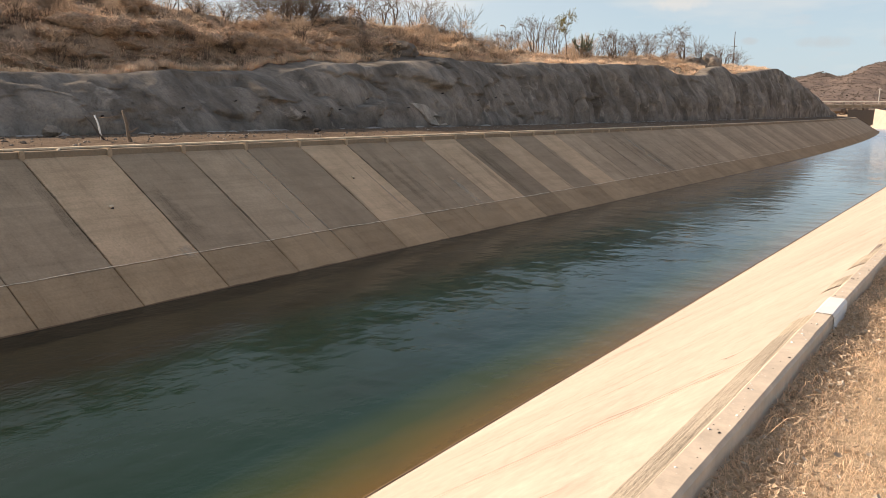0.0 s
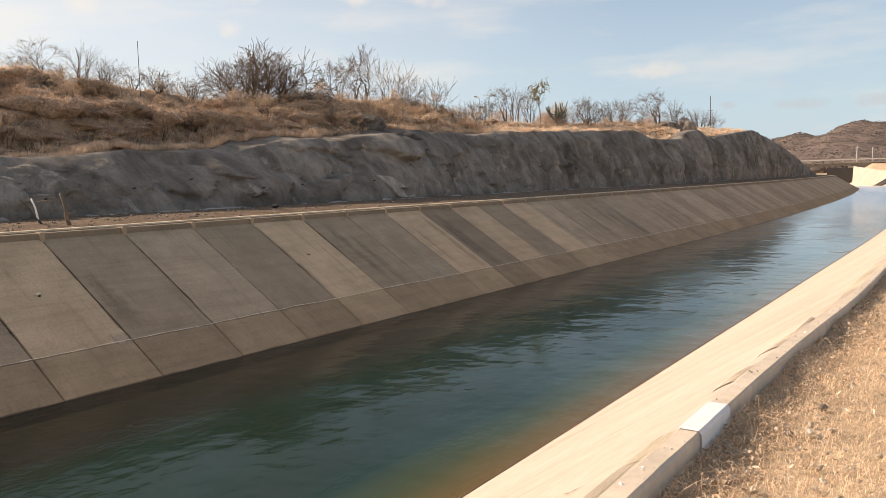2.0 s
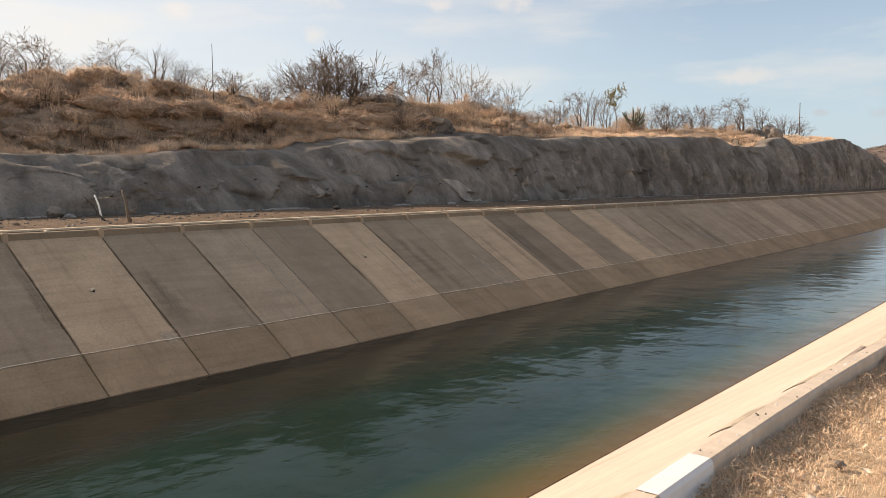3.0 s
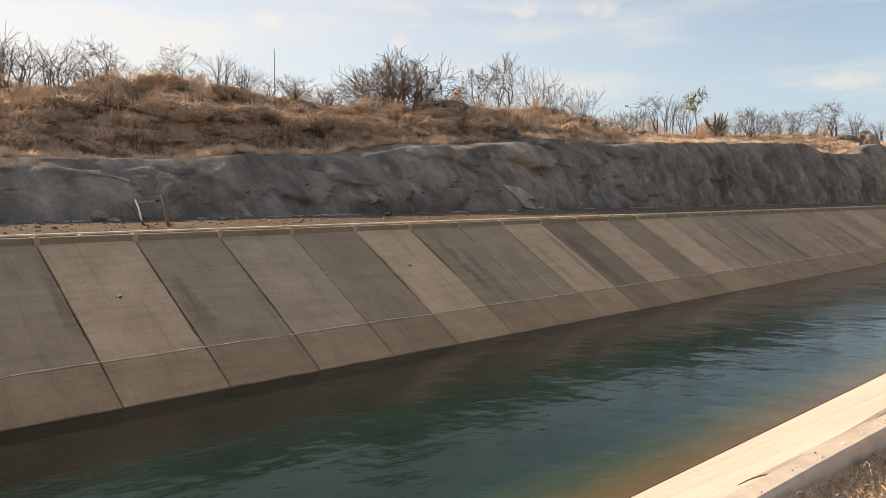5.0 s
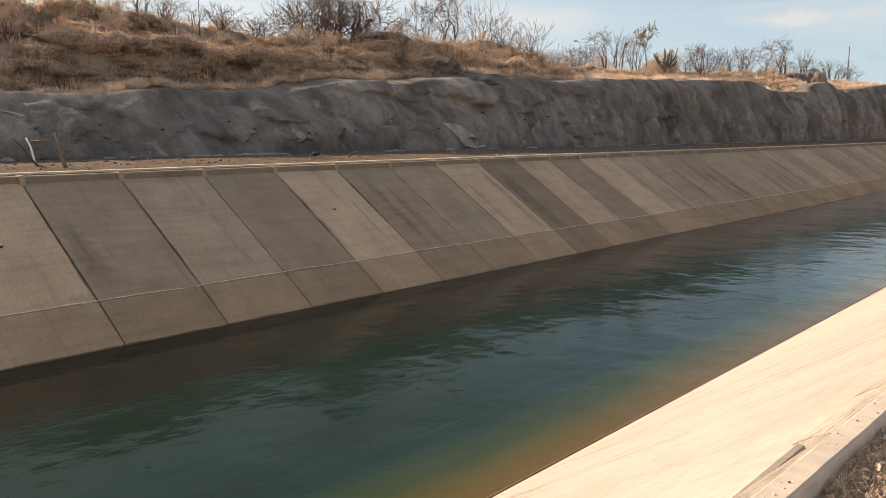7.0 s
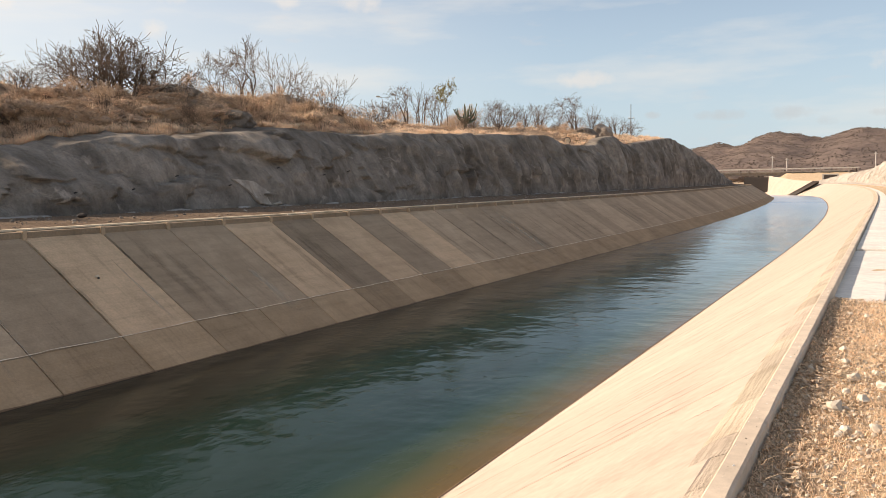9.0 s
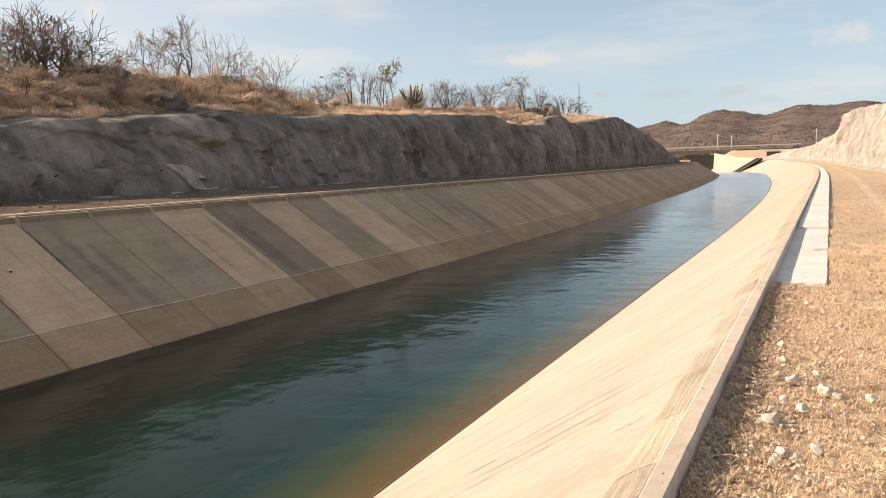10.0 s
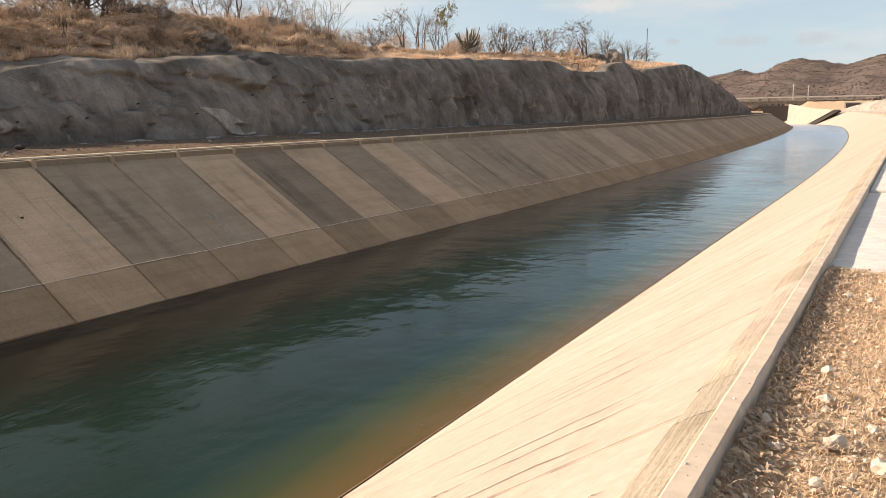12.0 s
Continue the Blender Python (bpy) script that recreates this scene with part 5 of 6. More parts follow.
# straw, leaves and gravel beside the kerb
rng = random.Random(6)
straw, verts, faces = [], [], []
for i in range(200000):
    s = 0.6 + 24 * rng.random() ** 1.25 if rng.random() < 0.8 else rng.uniform(8, 40)
    o = 0.02 + (2.4 + 0.15 * s) * rng.random() ** 1.25
    if s > 19.4 and o < 0.66:
        continue
    if s > 13 and fbm(s * 0.5, o * 0.8, 61.0) < -0.15:
        continue
    a, ln = rng.uniform(0, 6.28), 0.014 + 0.065 * rng.random() ** 1.8
    z = GROUND_Z + 0.008 + 0.042 * rng.random()
    w = 0.0013 + 0.00017 * s
    d = (math.cos(a) * ln / 2, math.sin(a) * ln / 2)
    n = (-math.sin(a) * w / 2, math.cos(a) * w / 2)
    t0, t1 = rng.gauss(0, 0.014), rng.gauss(0, 0.014)
    k = len(verts)
    verts += [(o - d[0] - n[0], s - d[1] - n[1], z + t0), (o - d[0] + n[0], s - d[1] + n[1], z + t0), (o + n[0], s + n[1], z + 0.012), (o - n[0], s - n[1], z + 0.012),
              (o + d[0] + n[0], s + d[1] + n[1], z + t1), (o + d[0] - n[0], s + d[1] - n[1], z + t1)]
    faces += [(k, k + 1, k + 2, k + 3), (k + 3, k + 2, k + 4, k + 5)]


def settled(verts):
    """The same places, carried down with the bank top."""
    return [near(v[1], v[0], v[2] + ground_z(v[1], v[0]) - GROUND_Z) for v in verts]


tagged(mesh_object("straw_litter", settled(verts), faces, M_STRAW), "matted bleached straw lying on the ground", "straw", "", "stuff")
verts, faces = [], []
for i in range(19000):
    s = 0.6 + 34 * rng.random()
    o = 0.02 + abs(rng.gauss(0, 0.16)) if rng.random() < 0.7 else 0.02 + (2.5 + 0.1 * s) * rng.random()
    if s > 19.4 and (o < 0.66 if s < 28 else 0.15 < o < 0.66):
        continue
    big = (1.3 + min(0.6, 0.08 * max(0.0, s - 6))) if o < 0.4 else 1.0
    a, ln, w = rng.uniform(0, 6.28), rng.uniform(0.006, 0.019) * big, rng.uniform(0.003, 0.009) * big
    z = GROUND_Z + 0.02 + 0.035 * rng.random()
    d = Vector((math.cos(a), math.sin(a), rng.gauss(0, 0.35))) * ln
    n = Vector((-math.sin(a), math.cos(a), rng.gauss(0, 0.5))) * w
    c = Vector((o, s, z))
    k = len(verts)
    verts += [c - d, c + n * 0.9 - d * 0.2, c + d, c - n * 0.9 + d * 0.1, c + Vector((0, 0, -0.006))]
    faces += [(k, k + 1, k + 4), (k + 1, k + 2, k + 4), (k + 2, k + 3, k + 4), (k + 3, k, k + 4)]
tagged(mesh_object("leaf_litter", settled(verts), faces, M_LEAF), "curled dead brown leaves gathered along the kerb", "leaves", "", "stuff")
tufts = []
for i in range(330):
    s = rng.uniform(0.8, 17.6) if i < 230 else rng.uniform(1, 30)
    o = 0.01 + abs(rng.gauss(0, 0.10)) if i < 230 else rng.uniform(0.6, 4)
    for k in range(9):
        tufts.append((near(s + rng.gauss(0, 0.04), max(0.012, o + rng.gauss(0, 0.02)), GROUND_Z), rng.uniform(0.03, 0.11), 0.004, rng.uniform(-2.0, 2.0), rng.uniform(0.2, 1.2)))
blades("kerb_grass", tufts, M_STRAW, "thin dry grass growing against the kerb")
arcs = []
for i in range(36):
    s = rng.uniform(1.2, 17) if i > 14 else rng.uniform(2.2, 5.5)
    c = near(s, 0.01 + abs(rng.gauss(0, 0.05)), GROUND_Z)
    a, ln, h = rng.uniform(-1.3, 0.9), rng.uniform(0.10, 0.42), rng.uniform(0.06, 0.16)
    d = Vector((math.cos(a), math.sin(a), 0)) * ln
    end = h * rng.uniform(0.2, 0.8)
    path = [c + d * u + Vector((rng.gauss(0, 0.003), rng.gauss(0, 0.003), h * 4 * u * (1 - u) * 0.9 + end * u * u)) for u in (0, 0.12, 0.26, 0.42, 0.6, 0.8, 1.0)]
    arcs.append(tube(path, [0.0016, 0.0015, 0.0015, 0.0014, 0.0012, 0.001, 0.0007], 3))
v, f = merge(arcs)
tagged(mesh_object("arching_stems", v, f, M_STRAW), "long arching dry grass stems beside the kerb", "grass", "", "stuff")
verts, faces = [], []
for i in range(3600):
    s = 0.8 + 20 * rng.random() ** 1.2 if i % 3 == 0 else 8.0 + 14 * rng.random()
    o = 0.05 + abs(rng.gauss(0, 0.5)) if i % 2 else 0.1 + 3.5 * rng.random()
    if s > 19.4 and o < 0.68:
        continue
    a, ln, w = rng.uniform(0, 6.28), rng.uniform(0.008, 0.024), rng.uniform(0.005, 0.012)
    c = Vector((o, s, GROUND_Z + 0.035 + 0.02 * rng.random()))
    d = Vector((math.cos(a), math.sin(a), rng.gauss(0, 0.3))) * ln
    n = Vector((-math.sin(a), math.cos(a), rng.gauss(0, 0.5))) * w
    k = len(verts)
    verts += [c - d, c - d * 0.3 + n, c + d * 0.45 + n * 0.8, c + d, c + d * 0.4 - n * 0.8, c - d * 0.35 - n, c + Vector((0, 0, -0.008))]
    faces += [(k + j, k + (j + 1) % 6, k + 6) for j in range(6)]
tagged(mesh_object("pale_leaves", settled(verts), faces, M_GRAVEL), "bleached pale dry leaves scattered in straw", "leaves", "", "stuff")


def stones(name, count, place, size, mat, label, seed):
    r = random.Random(seed)
    bm = bmesh.new()
    bmesh.ops.create_icosphere(bm, subdivisions=1, radius=1.0)
    base = [v.co.copy() for v in bm.verts]
    tris = [[v.index for v in f.verts] for f in bm.faces]
    bm.free()
    verts, faces = [], []
    for i in range(count):
        c, rad = place(r), size(r)
        q = Euler((r.uniform(0, 6), r.uniform(0, 6), r.uniform(0, 6))).to_matrix()
        sq = Vector((1, r.uniform(0.6, 1.1), r.uniform(0.4, 0.8)))
        k = len(verts)
        for b in base:
            m = rad * r.uniform(0.7, 1.15)
            p = q @ Vector((b.x * sq.x, b.y * sq.y, b.z * sq.z)) * m
            verts.append((c[0] + p.x, c[1] + p.y, c[2] + p.z * 0.75))
        faces += [[k + j for j in t] for t in tris]
    return tagged(mesh_object(name, verts, faces, mat), label, "gravel", "", "stuff")


def gravel_spot(r):
    while True:
        if r.random() < 0.3:
            s, o = r.gauss(13.5, 2.8), 0.03 + abs(r.gauss(0, 0.6))
        else:
            s = 2 + 54 * r.random() ** 1.4
            o = 0.1 + (3.5 + 0.12 * s) * r.random()
        if s > 1 and not (s > 19.3 and o < 0.7) and fbm(s * 0.35, o * 0.6, 71.0) > -0.1 - 0.25 * (s > 10):
            return near(s, o, GROUND_Z + 0.018 + 0.018 * r.random())


stones("gravel", 9000, gravel_spot, lambda r: 0.005 + 0.024 * r.random() ** 3.5, M_GRAVEL, "pale angular gravel scattered over the track", 3)



def clod_spot(r):
    while True:
        s, o = 11 + 50 * r.random() ** 1.2, 0.1 + 7.0 * r.random() ** 1.3
        if not (s > 19.3 and o < 0.72) and not (WHEEL_O < o < WHEEL_O + 0.5 and r.random() < 0.7):
            return near(s, o, GROUND_Z + 0.012 + 0.012 * r.random())


def berm_spot(r):
    s = 8 + 100 * r.random() ** 1.3
    o = -24.7 - 4.4 * r.random() ** (0.5 if r.random() < 0.6 else 1.4)
    return at(s, o, float(np.interp(-o, (24.15, 24.6, 26.0, 27.5, 29.6), (-0.06, 0.05, 0.16, 0.22, 0.26))) + 0.01)


stones("berm_stones", 2600, berm_spot, lambda r: 0.02 + 0.10 * r.random() ** 4, M_STONE, "brown stones and crumbs of earth on the berm", 9)


def kerb_flake_spot(r):
    s = 1.5 + 22 * r.random() ** 1.2
    a, b = (kerb_point(s, 2), kerb_point(s, 3))
    return a.lerp(b, r.uniform(0.12, 0.9)) + Vector((0, 0, 0.001))


stones("lime_flakes", 170, kerb_flake_spot, lambda r: 0.003 + 0.010 * r.random() ** 3, M_WHITE, "small white lime flakes on the kerb", 15)
stones("dirt_crumbs", 90, kerb_flake_spot, lambda r: 0.003 + 0.007 * r.random() ** 3, M_JOINT, "dark dirt crumbs on the kerb", 16)
WHEEL_O = 1.95
stones("clods", 6500, clod_spot, lambda r: 0.010 + 0.026 * r.random() ** 2.5, M_CLOD, "brown earth clods and trodden straw tufts on the track", 5)
STONES = [(0.34, 13.63, 0.057), (0.51, 13.94, 0.040), (0.43, 13.12, 0.034), (0.40, 13.03, 0.020), (0.60, 13.22, 0.035), (0.64, 14.44, 0.048), (0.71, 14.34, 0.033),
          (0.91, 14.35, 0.039), (0.09, 14.81, 0.042), (0.58, 14.93, 0.029), (0.30, 15.82, 0.042), (0.45, 18.01, 0.037), (0.75, 16.86, 0.031), (0.33, 15.30, 0.034),
          (0.42, 14.65, 0.048), (0.18, 14.50, 0.025), (0.39, 14.15, 0.030), (0.26, 18.11, 0.036), (0.22, 3.37, 0.020), (0.60, 3.41, 0.026), (0.13, 4.12, 0.018),
          (0.30, 5.05, 0.022), (0.40, 5.10, 0.027), (0.38, 5.67, 0.028)]
for i, (o, y, r) in enumerate(STONES):
    dark = y < 6 and i % 2 == 1
    thing_lump("stone", near(y, o, GROUND_Z + 0.02 + r * 0.45), r, (1, 1.1, 0.85), M_STONE if dark else M_CHIP,
               "dark broken stone lying in straw" if dark else "pale angular stone lying in straw", "stone", 1.7 * i + 0.4, 0.5, 2, "stones on the track")


# ---------- far end: bridge, wing, chute, poles ----------
bridge = tagged(new("road_bridge"), "grey concrete road bridge with railing crossing the canal", "bridge")
BY = 425.0
part("deck", box_bm(-150, -17, BY, BY + 9, 4.7, 5.3), M_BRIDGE, bridge)
part("girder", box_bm(-150, -17, BY + 0.8, BY + 2.0, 3.3, 4.7), M_BRIDGE, bridge)
part("girder", box_bm(-150, -17, BY + 7, BY + 8.2, 3.3, 4.7), M_BRIDGE, bridge)
part("parapet", box_bm(-150, -12, BY - 0.05, BY + 0.2, 6.25, 6.65), M_RAIL, bridge)
part("parapet", box_bm(-150, -12, BY + 8.8, BY + 9.05, 6.25, 6.65), M_RAIL, bridge)
me_post = None
for i in range(34):
    x = -148 + 4.0 * i
    if me_post is None:
        ob = part("railing_post", box_bm(-0.22, 0.22, -0.12, 0.22, 4.0, 6.25), M_BRIDGE, bridge)
        me_post = ob.data
    else:
        ob = new("railing_post", me_post)
        ob.parent = bridge
    ob.location = (x, BY - 0.06, 0)
for x in (-92, -74, -56.5):
    part("pier", box_bm(x - 0.8, x + 0.8, BY + 1, BY + 8, -4, 3.3, 0.05), M_BRIDGE, bridge)
part("abutment", box_bm(-52, -49, BY + 0.5, BY + 8.5, -4, 3.3), M_BRIDGE, bridge)


def bank_mesh(name, x0, x1, y0, y1, z0, z1, mat, label, category):
    """A low earth bank rising away from the viewer, with an uneven surface."""
    nx, ny = 40, 10
    verts = []
    for j in range(ny):
        for i in range(nx):
            x, v = x0 + (x1 - x0) * i / (nx - 1), j / (ny - 1)
            edge = min(1, i / 4, (nx - 1 - i) / 4)
            verts.append((x, y0 + (y1 - y0) * v, z0 + (z1 - z0) * v * edge + 0.25 * fbm(x * 0.3, v * 4, 3)))
    return tagged(mesh_object(name, verts, grid_faces(ny, nx), mat, None, smooth=True), label, category, "", "structure")


bank_mesh("embankment", -50, 20, BY - 14, BY + 0.4, -0.3, 4.3, M_TRACK, "tan earth embankment beside the bridge", "embankment")
culvert = tagged(new("box_culvert"), "dark box culvert opening in the embankment", "culvert")
part("frame", box_bm(-26.2, -19.6, BY - 15, BY - 13.5, -0.3, 3.6), M_DECK, culvert)
part("opening", box_bm(-25.6, -20.2, BY - 15.1, BY - 14.9, 0.1, 3.1), M_JOINT, culvert, "dark opening")

for i, (x, z0, z1) in enumerate(((-50.2, 6.6, 12.9), (-43.6, 6.6, 11.9), (-5.4, 6.6, 13.5))):
    up = tagged(new("roadside_pole"), "pale concrete roadside pole near the bridge", "utility pole", "roadside poles")
    rod("shaft", [(x, BY + 10, 0), (x, BY + 10, z1)], 0.30, 0.22, M_POLE, up)
    part("crossarm", box_bm(x - 0.9, x + 0.9, BY + 9.9, BY + 10.1, z1 - 0.9, z1 - 0.6), M_POLE, up)


# ---------- scrub on the far hills ----------
def hill_spot(r):
    x = r.uniform(-330, 200)
    v = 1 - r.random() ** 1.5 * 0.95
    y = 760 + 440 * v
    h = profile_at(RIDGE, x)
    z = -1 + h * v ** 0.85 + (7 * fbm(x * 0.012, y * 0.012, 1.0, 5) + 2.0 * fbm(x * 0.06, y * 0.06, 2.0, 4)) * min(1, 2.5 * v)
    return x, y, z + 0.6


far_scrub = stones("hill_scrub", 17000, hill_spot, lambda r: 0.4 + 0.9 * r.random() ** 2, M_FARTREE, "brown scrub trees covering the far hills", 17)
tagged(far_scrub, "", "scrub")


def flat_ground_spot(r):
    x = r.uniform(-200, 60)
    return x, r.uniform(540, 760), r.uniform(1.0, 6.5)


tagged(stones("roadside_scrub", 1500, flat_ground_spot, lambda r: 1.5 + 3.0 * r.random() ** 2, M_FARTREE, "brown scrub trees behind the road bridge", 19), "", "scrub")


# ---------- outlet wing and chute at the bend ----------
def slab_from(name, corners, back, mat, label, category):
    n = len(corners)
    verts = [Vector(c) for c in corners] + [Vector(c) + Vector(back) for c in corners]
    faces = [tuple(range(n)), tuple(range(2 * n - 1, n - 1, -1))] + [(i, i + n, (i + 1) % n + n, (i + 1) % n) for i in range(n)]
    return tagged(mesh_object(name, verts, faces, mat), label, category, "", "structure")


slab_from("wing_wall", [(-37.2, 313.0, -4.2), (-29.1, 302.5, -4.2), (-21.2, 294.5, 0.67), (-26.8, 304.0, 0.97), (-37.4, 318.0, 2.7)], (0, 5, -1), M_NEAR,
          "sunlit pale concrete wing wall at the bend", "wing wall")
# proud slab; near-black colour stands for shade in the recessed chute
slab_from("drain_chute", [(-30.0, 302.0, -4.2), (-27.3, 298.0, -4.2), (-19.3, 291.0, 0.6), (-21.1, 292.6, 0.70)], (0, 3, -0.6), M_JOINT,
          "drain chute down the bank, its shade put into a dark colour", "drain chute")
# solid dark slab added in place of the shade below the bridge
slab_from("outlet_opening", [(-46.5, 322.0, -2.5), (-37.5, 322.0, -3.5), (-37.5, 322.0, 2.2), (-46.5, 322.0, 2.4)], (0, 3, 0), M_JOINT,
          "dark slab standing for the shade under the road bridge", "opening")

# small drain pipes in the sprayed rock
me_pipe = None
for y, v in ((18.0, 0.3), (22.5, 0.42), (26.0, 0.5), (29.5, 0.35), (33.2, 0.33), (36.6, 0.45), (39.0, 0.32), (43.5, 0.5), (47.0, 0.38), (50.5, 0.45), (55.0, 0.6), (61.0, 0.4)):
    p = rock_face(y, v)
    if me_pipe is None:
        bm = bmesh.new()
        bmesh.ops.create_cone(bm, cap_ends=True, segments=10, radius1=0.03, radius2=0.03, depth=0.22)
        ob = part("drain_pipe", bm, M_JOINT)
        me_pipe = ob.data
    else:
        ob = new("drain_pipe", me_pipe)
    ob.matrix_world = Matrix.Translation(p + Vector((0.08, 0, 0))) @ Euler((0, radians(80), 0)).to_matrix().to_4x4()
    tagged(ob, "short dark drain pipe set in the sprayed rock", "drain pipe", "rock drains")

# ---------- marks on single far panels ----------
def stain(name, color, strength):
    """A thin uneven film that fades out at its edges."""
    n = Nodes(name)
    fade = n.t.nodes.new("ShaderNodeAttribute")
    fade.attribute_name = "fade"
    grain = n.ramp(n.noise(1.6, 6, 0.7, (0.22, 5.0, 0.22)), [(0.30, 0.15), (0.62, 1.0)])
    cover = n.math("MULTIPLY", n.math("MULTIPLY", fade.outputs["Fac"], grain), strength)
    body = n.done(color, 0.95, None, 0.2)
    clear = n.t.nodes.new("ShaderNodeBsdfTransparent")
    mixed = n.t.nodes.new("ShaderNodeMixShader")
    n.link(cover, mixed.inputs["Fac"])
    n.link(clear.outputs["BSDF"], mixed.inputs[1])
    n.link(n.bsdf.outputs["BSDF"], mixed.inputs[2])
    n.link(mixed.outputs["Shader"], n.t.nodes["Material Output"].inputs["Surface"])
    return body


M_PALESTREAK = stain("pale_lime_film", (0.62, 0.50, 0.37), 0.65)
M_DARKSTREAK = stain("dark_damp_film", (0.15, 0.112, 0.076), 0.30)


def soft_strip(name, rows, mat, parent, taper=1.0):
    """A strip of five points across, solid along its middle and at nothing along its rim."""
    n = len(rows)
    ob = mesh_object(name, [p for r in rows for p in r], grid_faces(n, 5), mat, parent)
    att = ob.data.attributes.new("fade", "FLOAT", "POINT")
    vals = []
    for i in range(n):
        u = i / (n - 1)
        vals += [w * min(1.0, 4 * u / taper, 3 * (1 - u) / taper) for w in (0, 0.8, 1, 0.8, 0)]
    att.data.foreach_set("value", vals)
    return ob


def slope_streak(name, y, o0, o1, w0, w1, mat, label, slant=0.0, rag=0.4):
    """An uneven stain running down the far slope."""
    n = 26
    rows_s = []
    for i in range(n):
        u = i / (n - 1)
        o = o0 + (o1 - o0) * u
        w = 1.5 * (w0 + (w1 - w0) * u) * (1 + rag * fbm(i * 0.7, y))
        c = y + slant * u + 0.3 * w0 * fbm(i * 0.5, y, 3.0)
        rows_s.append([at(c + k * w / 4, o, far_slope_z(o) + 0.006) for k in (-2, -1, 0, 1, 2)])
    return tagged(soft_strip(name, rows_s, mat, far_bank), label)


slope_streak("pale_streak", 19.55, -23.5, -18.2, 0.10, 0.13, M_PALESTREAK, "pale lime streak down the panel")
slope_streak("pale_streak", 20.41, -23.6, -17.9, 0.045, 0.05, M_PALESTREAK, "pale filled joint", 0.0, 0.3)
slope_streak("pale_streak", 25.55, -22.3, -19.3, 0.04, 0.12, M_PALESTREAK, "pale lime streak down the panel")
slope_streak("pale_streak", 14.25, -19.5, -18.95, 0.5, 0.4, M_PALESTREAK, "pale splash at the lime line")
slope_streak("pale_streak", 40.65, -20.2, -18.6, 0.05, 0.06, M_PALESTREAK, "pale lime streak across the line")
slope_streak("dark_streak", 23.42, -23.4, -19.2, 0.10, 0.13, M_DARKSTREAK, "ragged dark broken joint", 0.0, 0.6)
slope_streak("dark_streak", 11.40, -23.2, -19.2, 0.30, 0.22, M_DARKSTREAK, "ragged dark damp edge of the panel", 0.0, 0.6)
slope_streak("dark_streak", 14.95, -22.2, -19.2, 0.30, 0.75, M_DARKSTREAK, "dark damp stain down the panel", 0.15, 0.7)
slope_streak("dark_streak", 35.9, -23.2, -18.9, 0.45, 0.75, M_DARKSTREAK, "dark damp stain down the panel", 0.0, 0.5)
slope_streak("dark_streak", 52.6, -23.0, -18.6, 0.35, 0.45, M_DARKSTREAK, "dark damp stain down the panel", 0.0, 0.5)
slope_streak("dark_streak", 57.9, -22.9, -18.2, 0.30, 0.35, M_DARKSTREAK, "dark damp stain down the panel", 0.0, 0.5)
slope_streak("dark_streak", 70.4, -22.9, -18.2, 0.35, 0.35, M_DARKSTREAK, "dark damp stain down the panel", 0.0, 0.5)
M_RAGGED = stain("broken_joint_dirt", (0.085, 0.062, 0.042), 0.9)
rng = random.Random(35)
for k in (-1, 0, 1, 3, 4, 6, 8, 9, 12, 14, 17, 21):
    slope_streak("ragged_joint", FIRST + PITCH * k + rng.uniform(-0.05, 0.05), -23.5, rng.uniform(-20.5, -17.9), rng.uniform(0.03, 0.07), rng.uniform(0.03, 0.08), M_RAGGED, "ragged dark broken joint", 0.0, 0.9)
for k in (2, 5, 10, 13, 16):
    slope_streak("pale_joint", FIRST + PITCH * k + 0.05, -23.4 + rng.random(), rng.uniform(-20.5, -18.5), 0.03, 0.06, M_PALESTREAK, "pale lime-filled joint", 0.0, 0.8)
rng = random.Random(33)
for i in range(28):
    dark = rng.random() < 0.85
    slope_streak("dark_streak" if dark else "pale_streak", rng.uniform(24, 120), -23.5 + 2.5 * rng.random(), -19.3 + rng.uniform(-0.6, 1.0), rng.uniform(0.08, 0.4), rng.uniform(0.1, 0.6),
                 M_DARKSTREAK if dark else M_PALESTREAK, "faint weather stain down the panel", rng.uniform(-0.1, 0.1), 0.5)

# drip marks and hairline cracks on the sunlit slope
M_JOINTLINE = stain("dirt_filled_joint", (0.16, 0.135, 0.108), 0.95)
M_DRIP = stain("weathered_drip", (0.19, 0.160, 0.128), 0.92)


def on_near_slope(s, o, lift):
    """A place on the sunlit slope, o counted as if its top had not sunk."""
    u = (-0.22 - o) / 5.74
    w = settle(s) * (1 - u)
    return at(s, o + SINK_O * w, -0.085 - u * 3.885 + SINK_Z * w + lift)


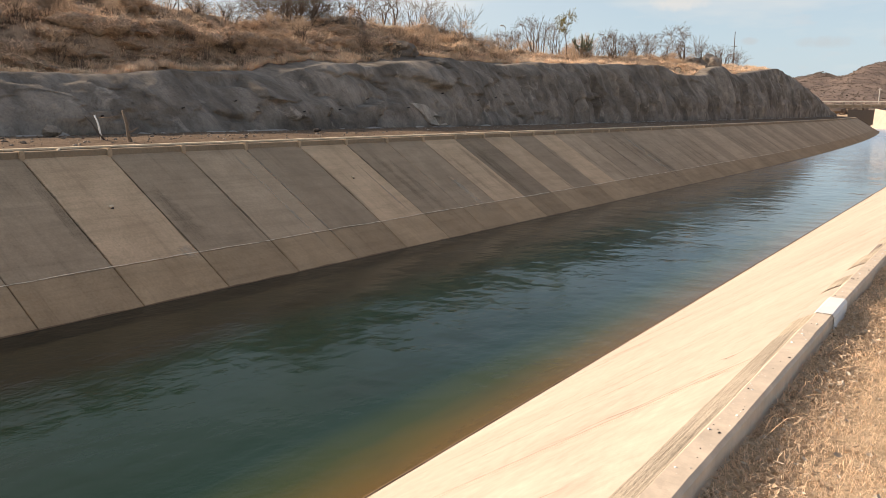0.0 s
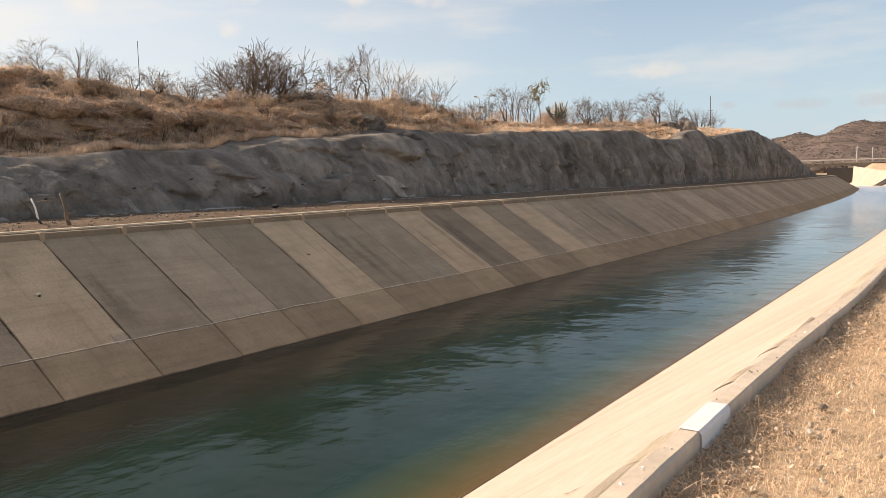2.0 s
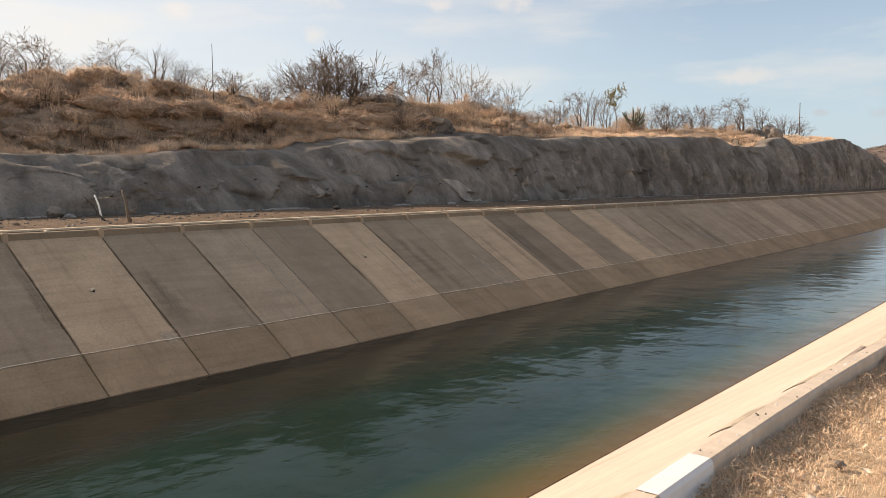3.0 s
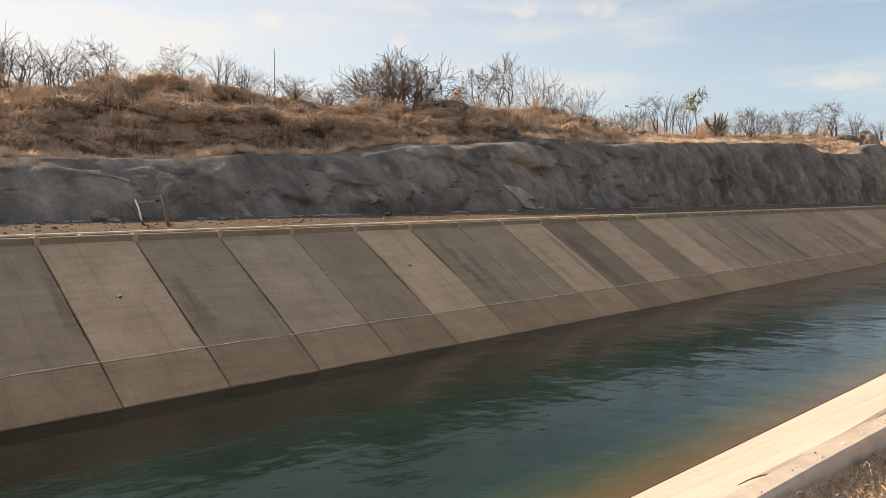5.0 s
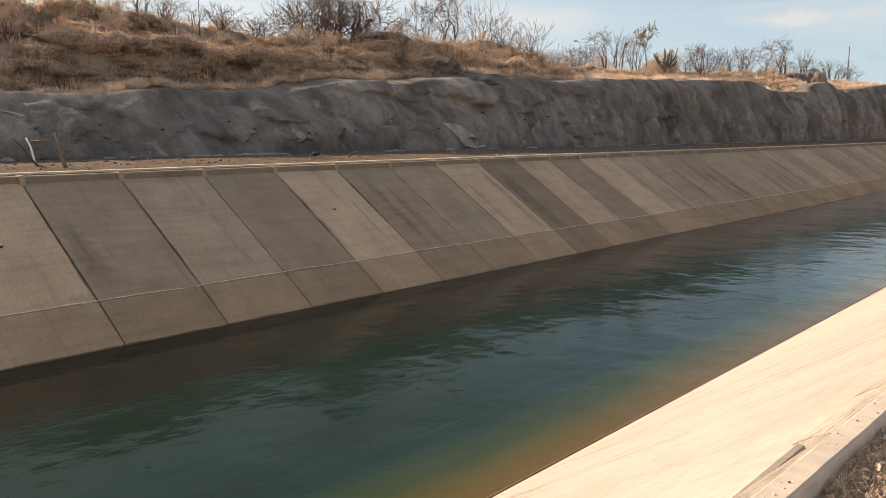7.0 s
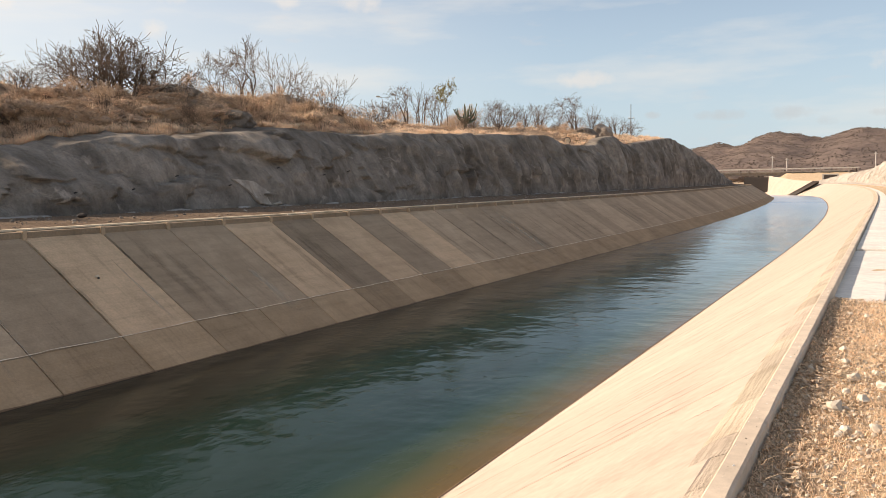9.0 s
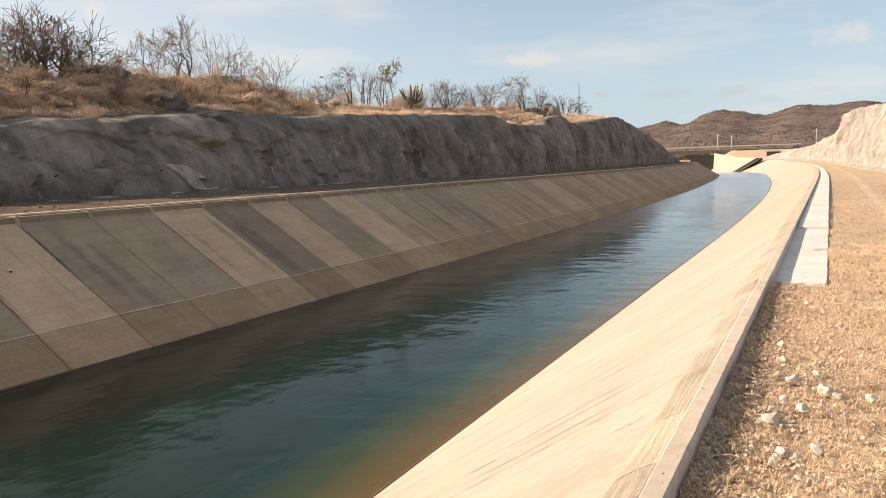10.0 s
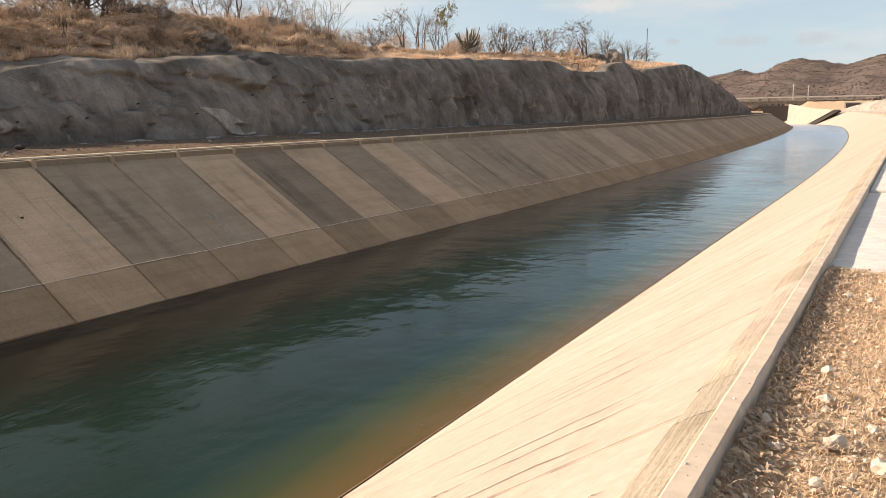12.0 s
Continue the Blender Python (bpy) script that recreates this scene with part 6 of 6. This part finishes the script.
for i in range(200):
    y, o = rng.uniform(-1, 75), -0.35 - 4.8 * rng.random() ** 1.4
    ln = rng.uniform(0.25, 2.4)
    n = 12
    half = 0.006 + 0.0006 * y + 0.010 * rng.random() ** 2 + (0.03 * rng.random() ** 2 if y > 24 else 0.0)
    rows_s = []
    for k in range(n):
        oo = max(-5.85, o - ln * k / (n - 1))
        c = y + 0.09 * fbm(k * 0.45, y * 3.0)
        rows_s.append([on_near_slope(c + j * half, oo, 0.006) for j in (-1, -0.5, 0, 0.5, 1)])
    soft_strip("drip_mark", rows_s, M_DRIP, near_bank)

for k in range(-2, 40):
    y = 3.6 + 2.8 * k
    n = 40
    half = 0.008 + 0.0006 * max(0.0, y)
    rows_s = []
    for i in range(n):
        oo = -0.25 - 5.6 * i / (n - 1)
        c = y + 0.03 * fbm(i * 0.3, y)
        rows_s.append([on_near_slope(c + j * half * (1 + 0.5 * fbm(i * 0.9, y, 2.0)), oo, 0.007) for j in (-1, -0.5, 0, 0.5, 1)])
    soft_strip("joint_line", rows_s, M_JOINTLINE, near_bank, 0.05)

# worn wheel track and pale toe of the right-hand rock
M_WHEEL = soil("worn_gravel", (0.68, 0.52, 0.375), (0.74, 0.585, 0.44), (0.56, 0.42, 0.29), 3.0)
wv = []
for s in steps((12, 60, 0.5), (60, 200, 4)):
    for k, o in enumerate((0.0, 0.14, 0.36, 0.5)):
        wv.append(near(s, WHEEL_O + o + 0.14 * fbm(s * 0.8, k * 3.0), ground_z(s, WHEEL_O + o) + (0.010 if k in (1, 2) else -0.014)))
tagged(mesh_object("wheel_track", wv, grid_faces(len(wv) // 4, 4), M_WHEEL, None, smooth=True), "pale worn wheel track in the gravel", "track", "", "structure")
tv = []
for s in steps((60, 200, 0.8), (200, 318, 3)):
    o = profile_at(PALE_O, s)
    w = 0.25 * fbm(s * 0.35, 90.0)
    h = 0.08 + 0.20 * fbm(s * 0.5, 91.0)
    tv += [at(s, o - 0.75 + w, -0.55), at(s, o - 0.6 + w, -0.40 + h * 0.6), at(s, o - 0.2 + w, -0.32 + h), at(s, o + 0.5, 0.1)]
tagged(mesh_object("rock_toe_right", tv, grid_faces(len(tv) // 4, 4), M_ROCKPALE, None, smooth=True), "white concrete toe at the foot of the pale rock", "concrete toe", "", "structure")
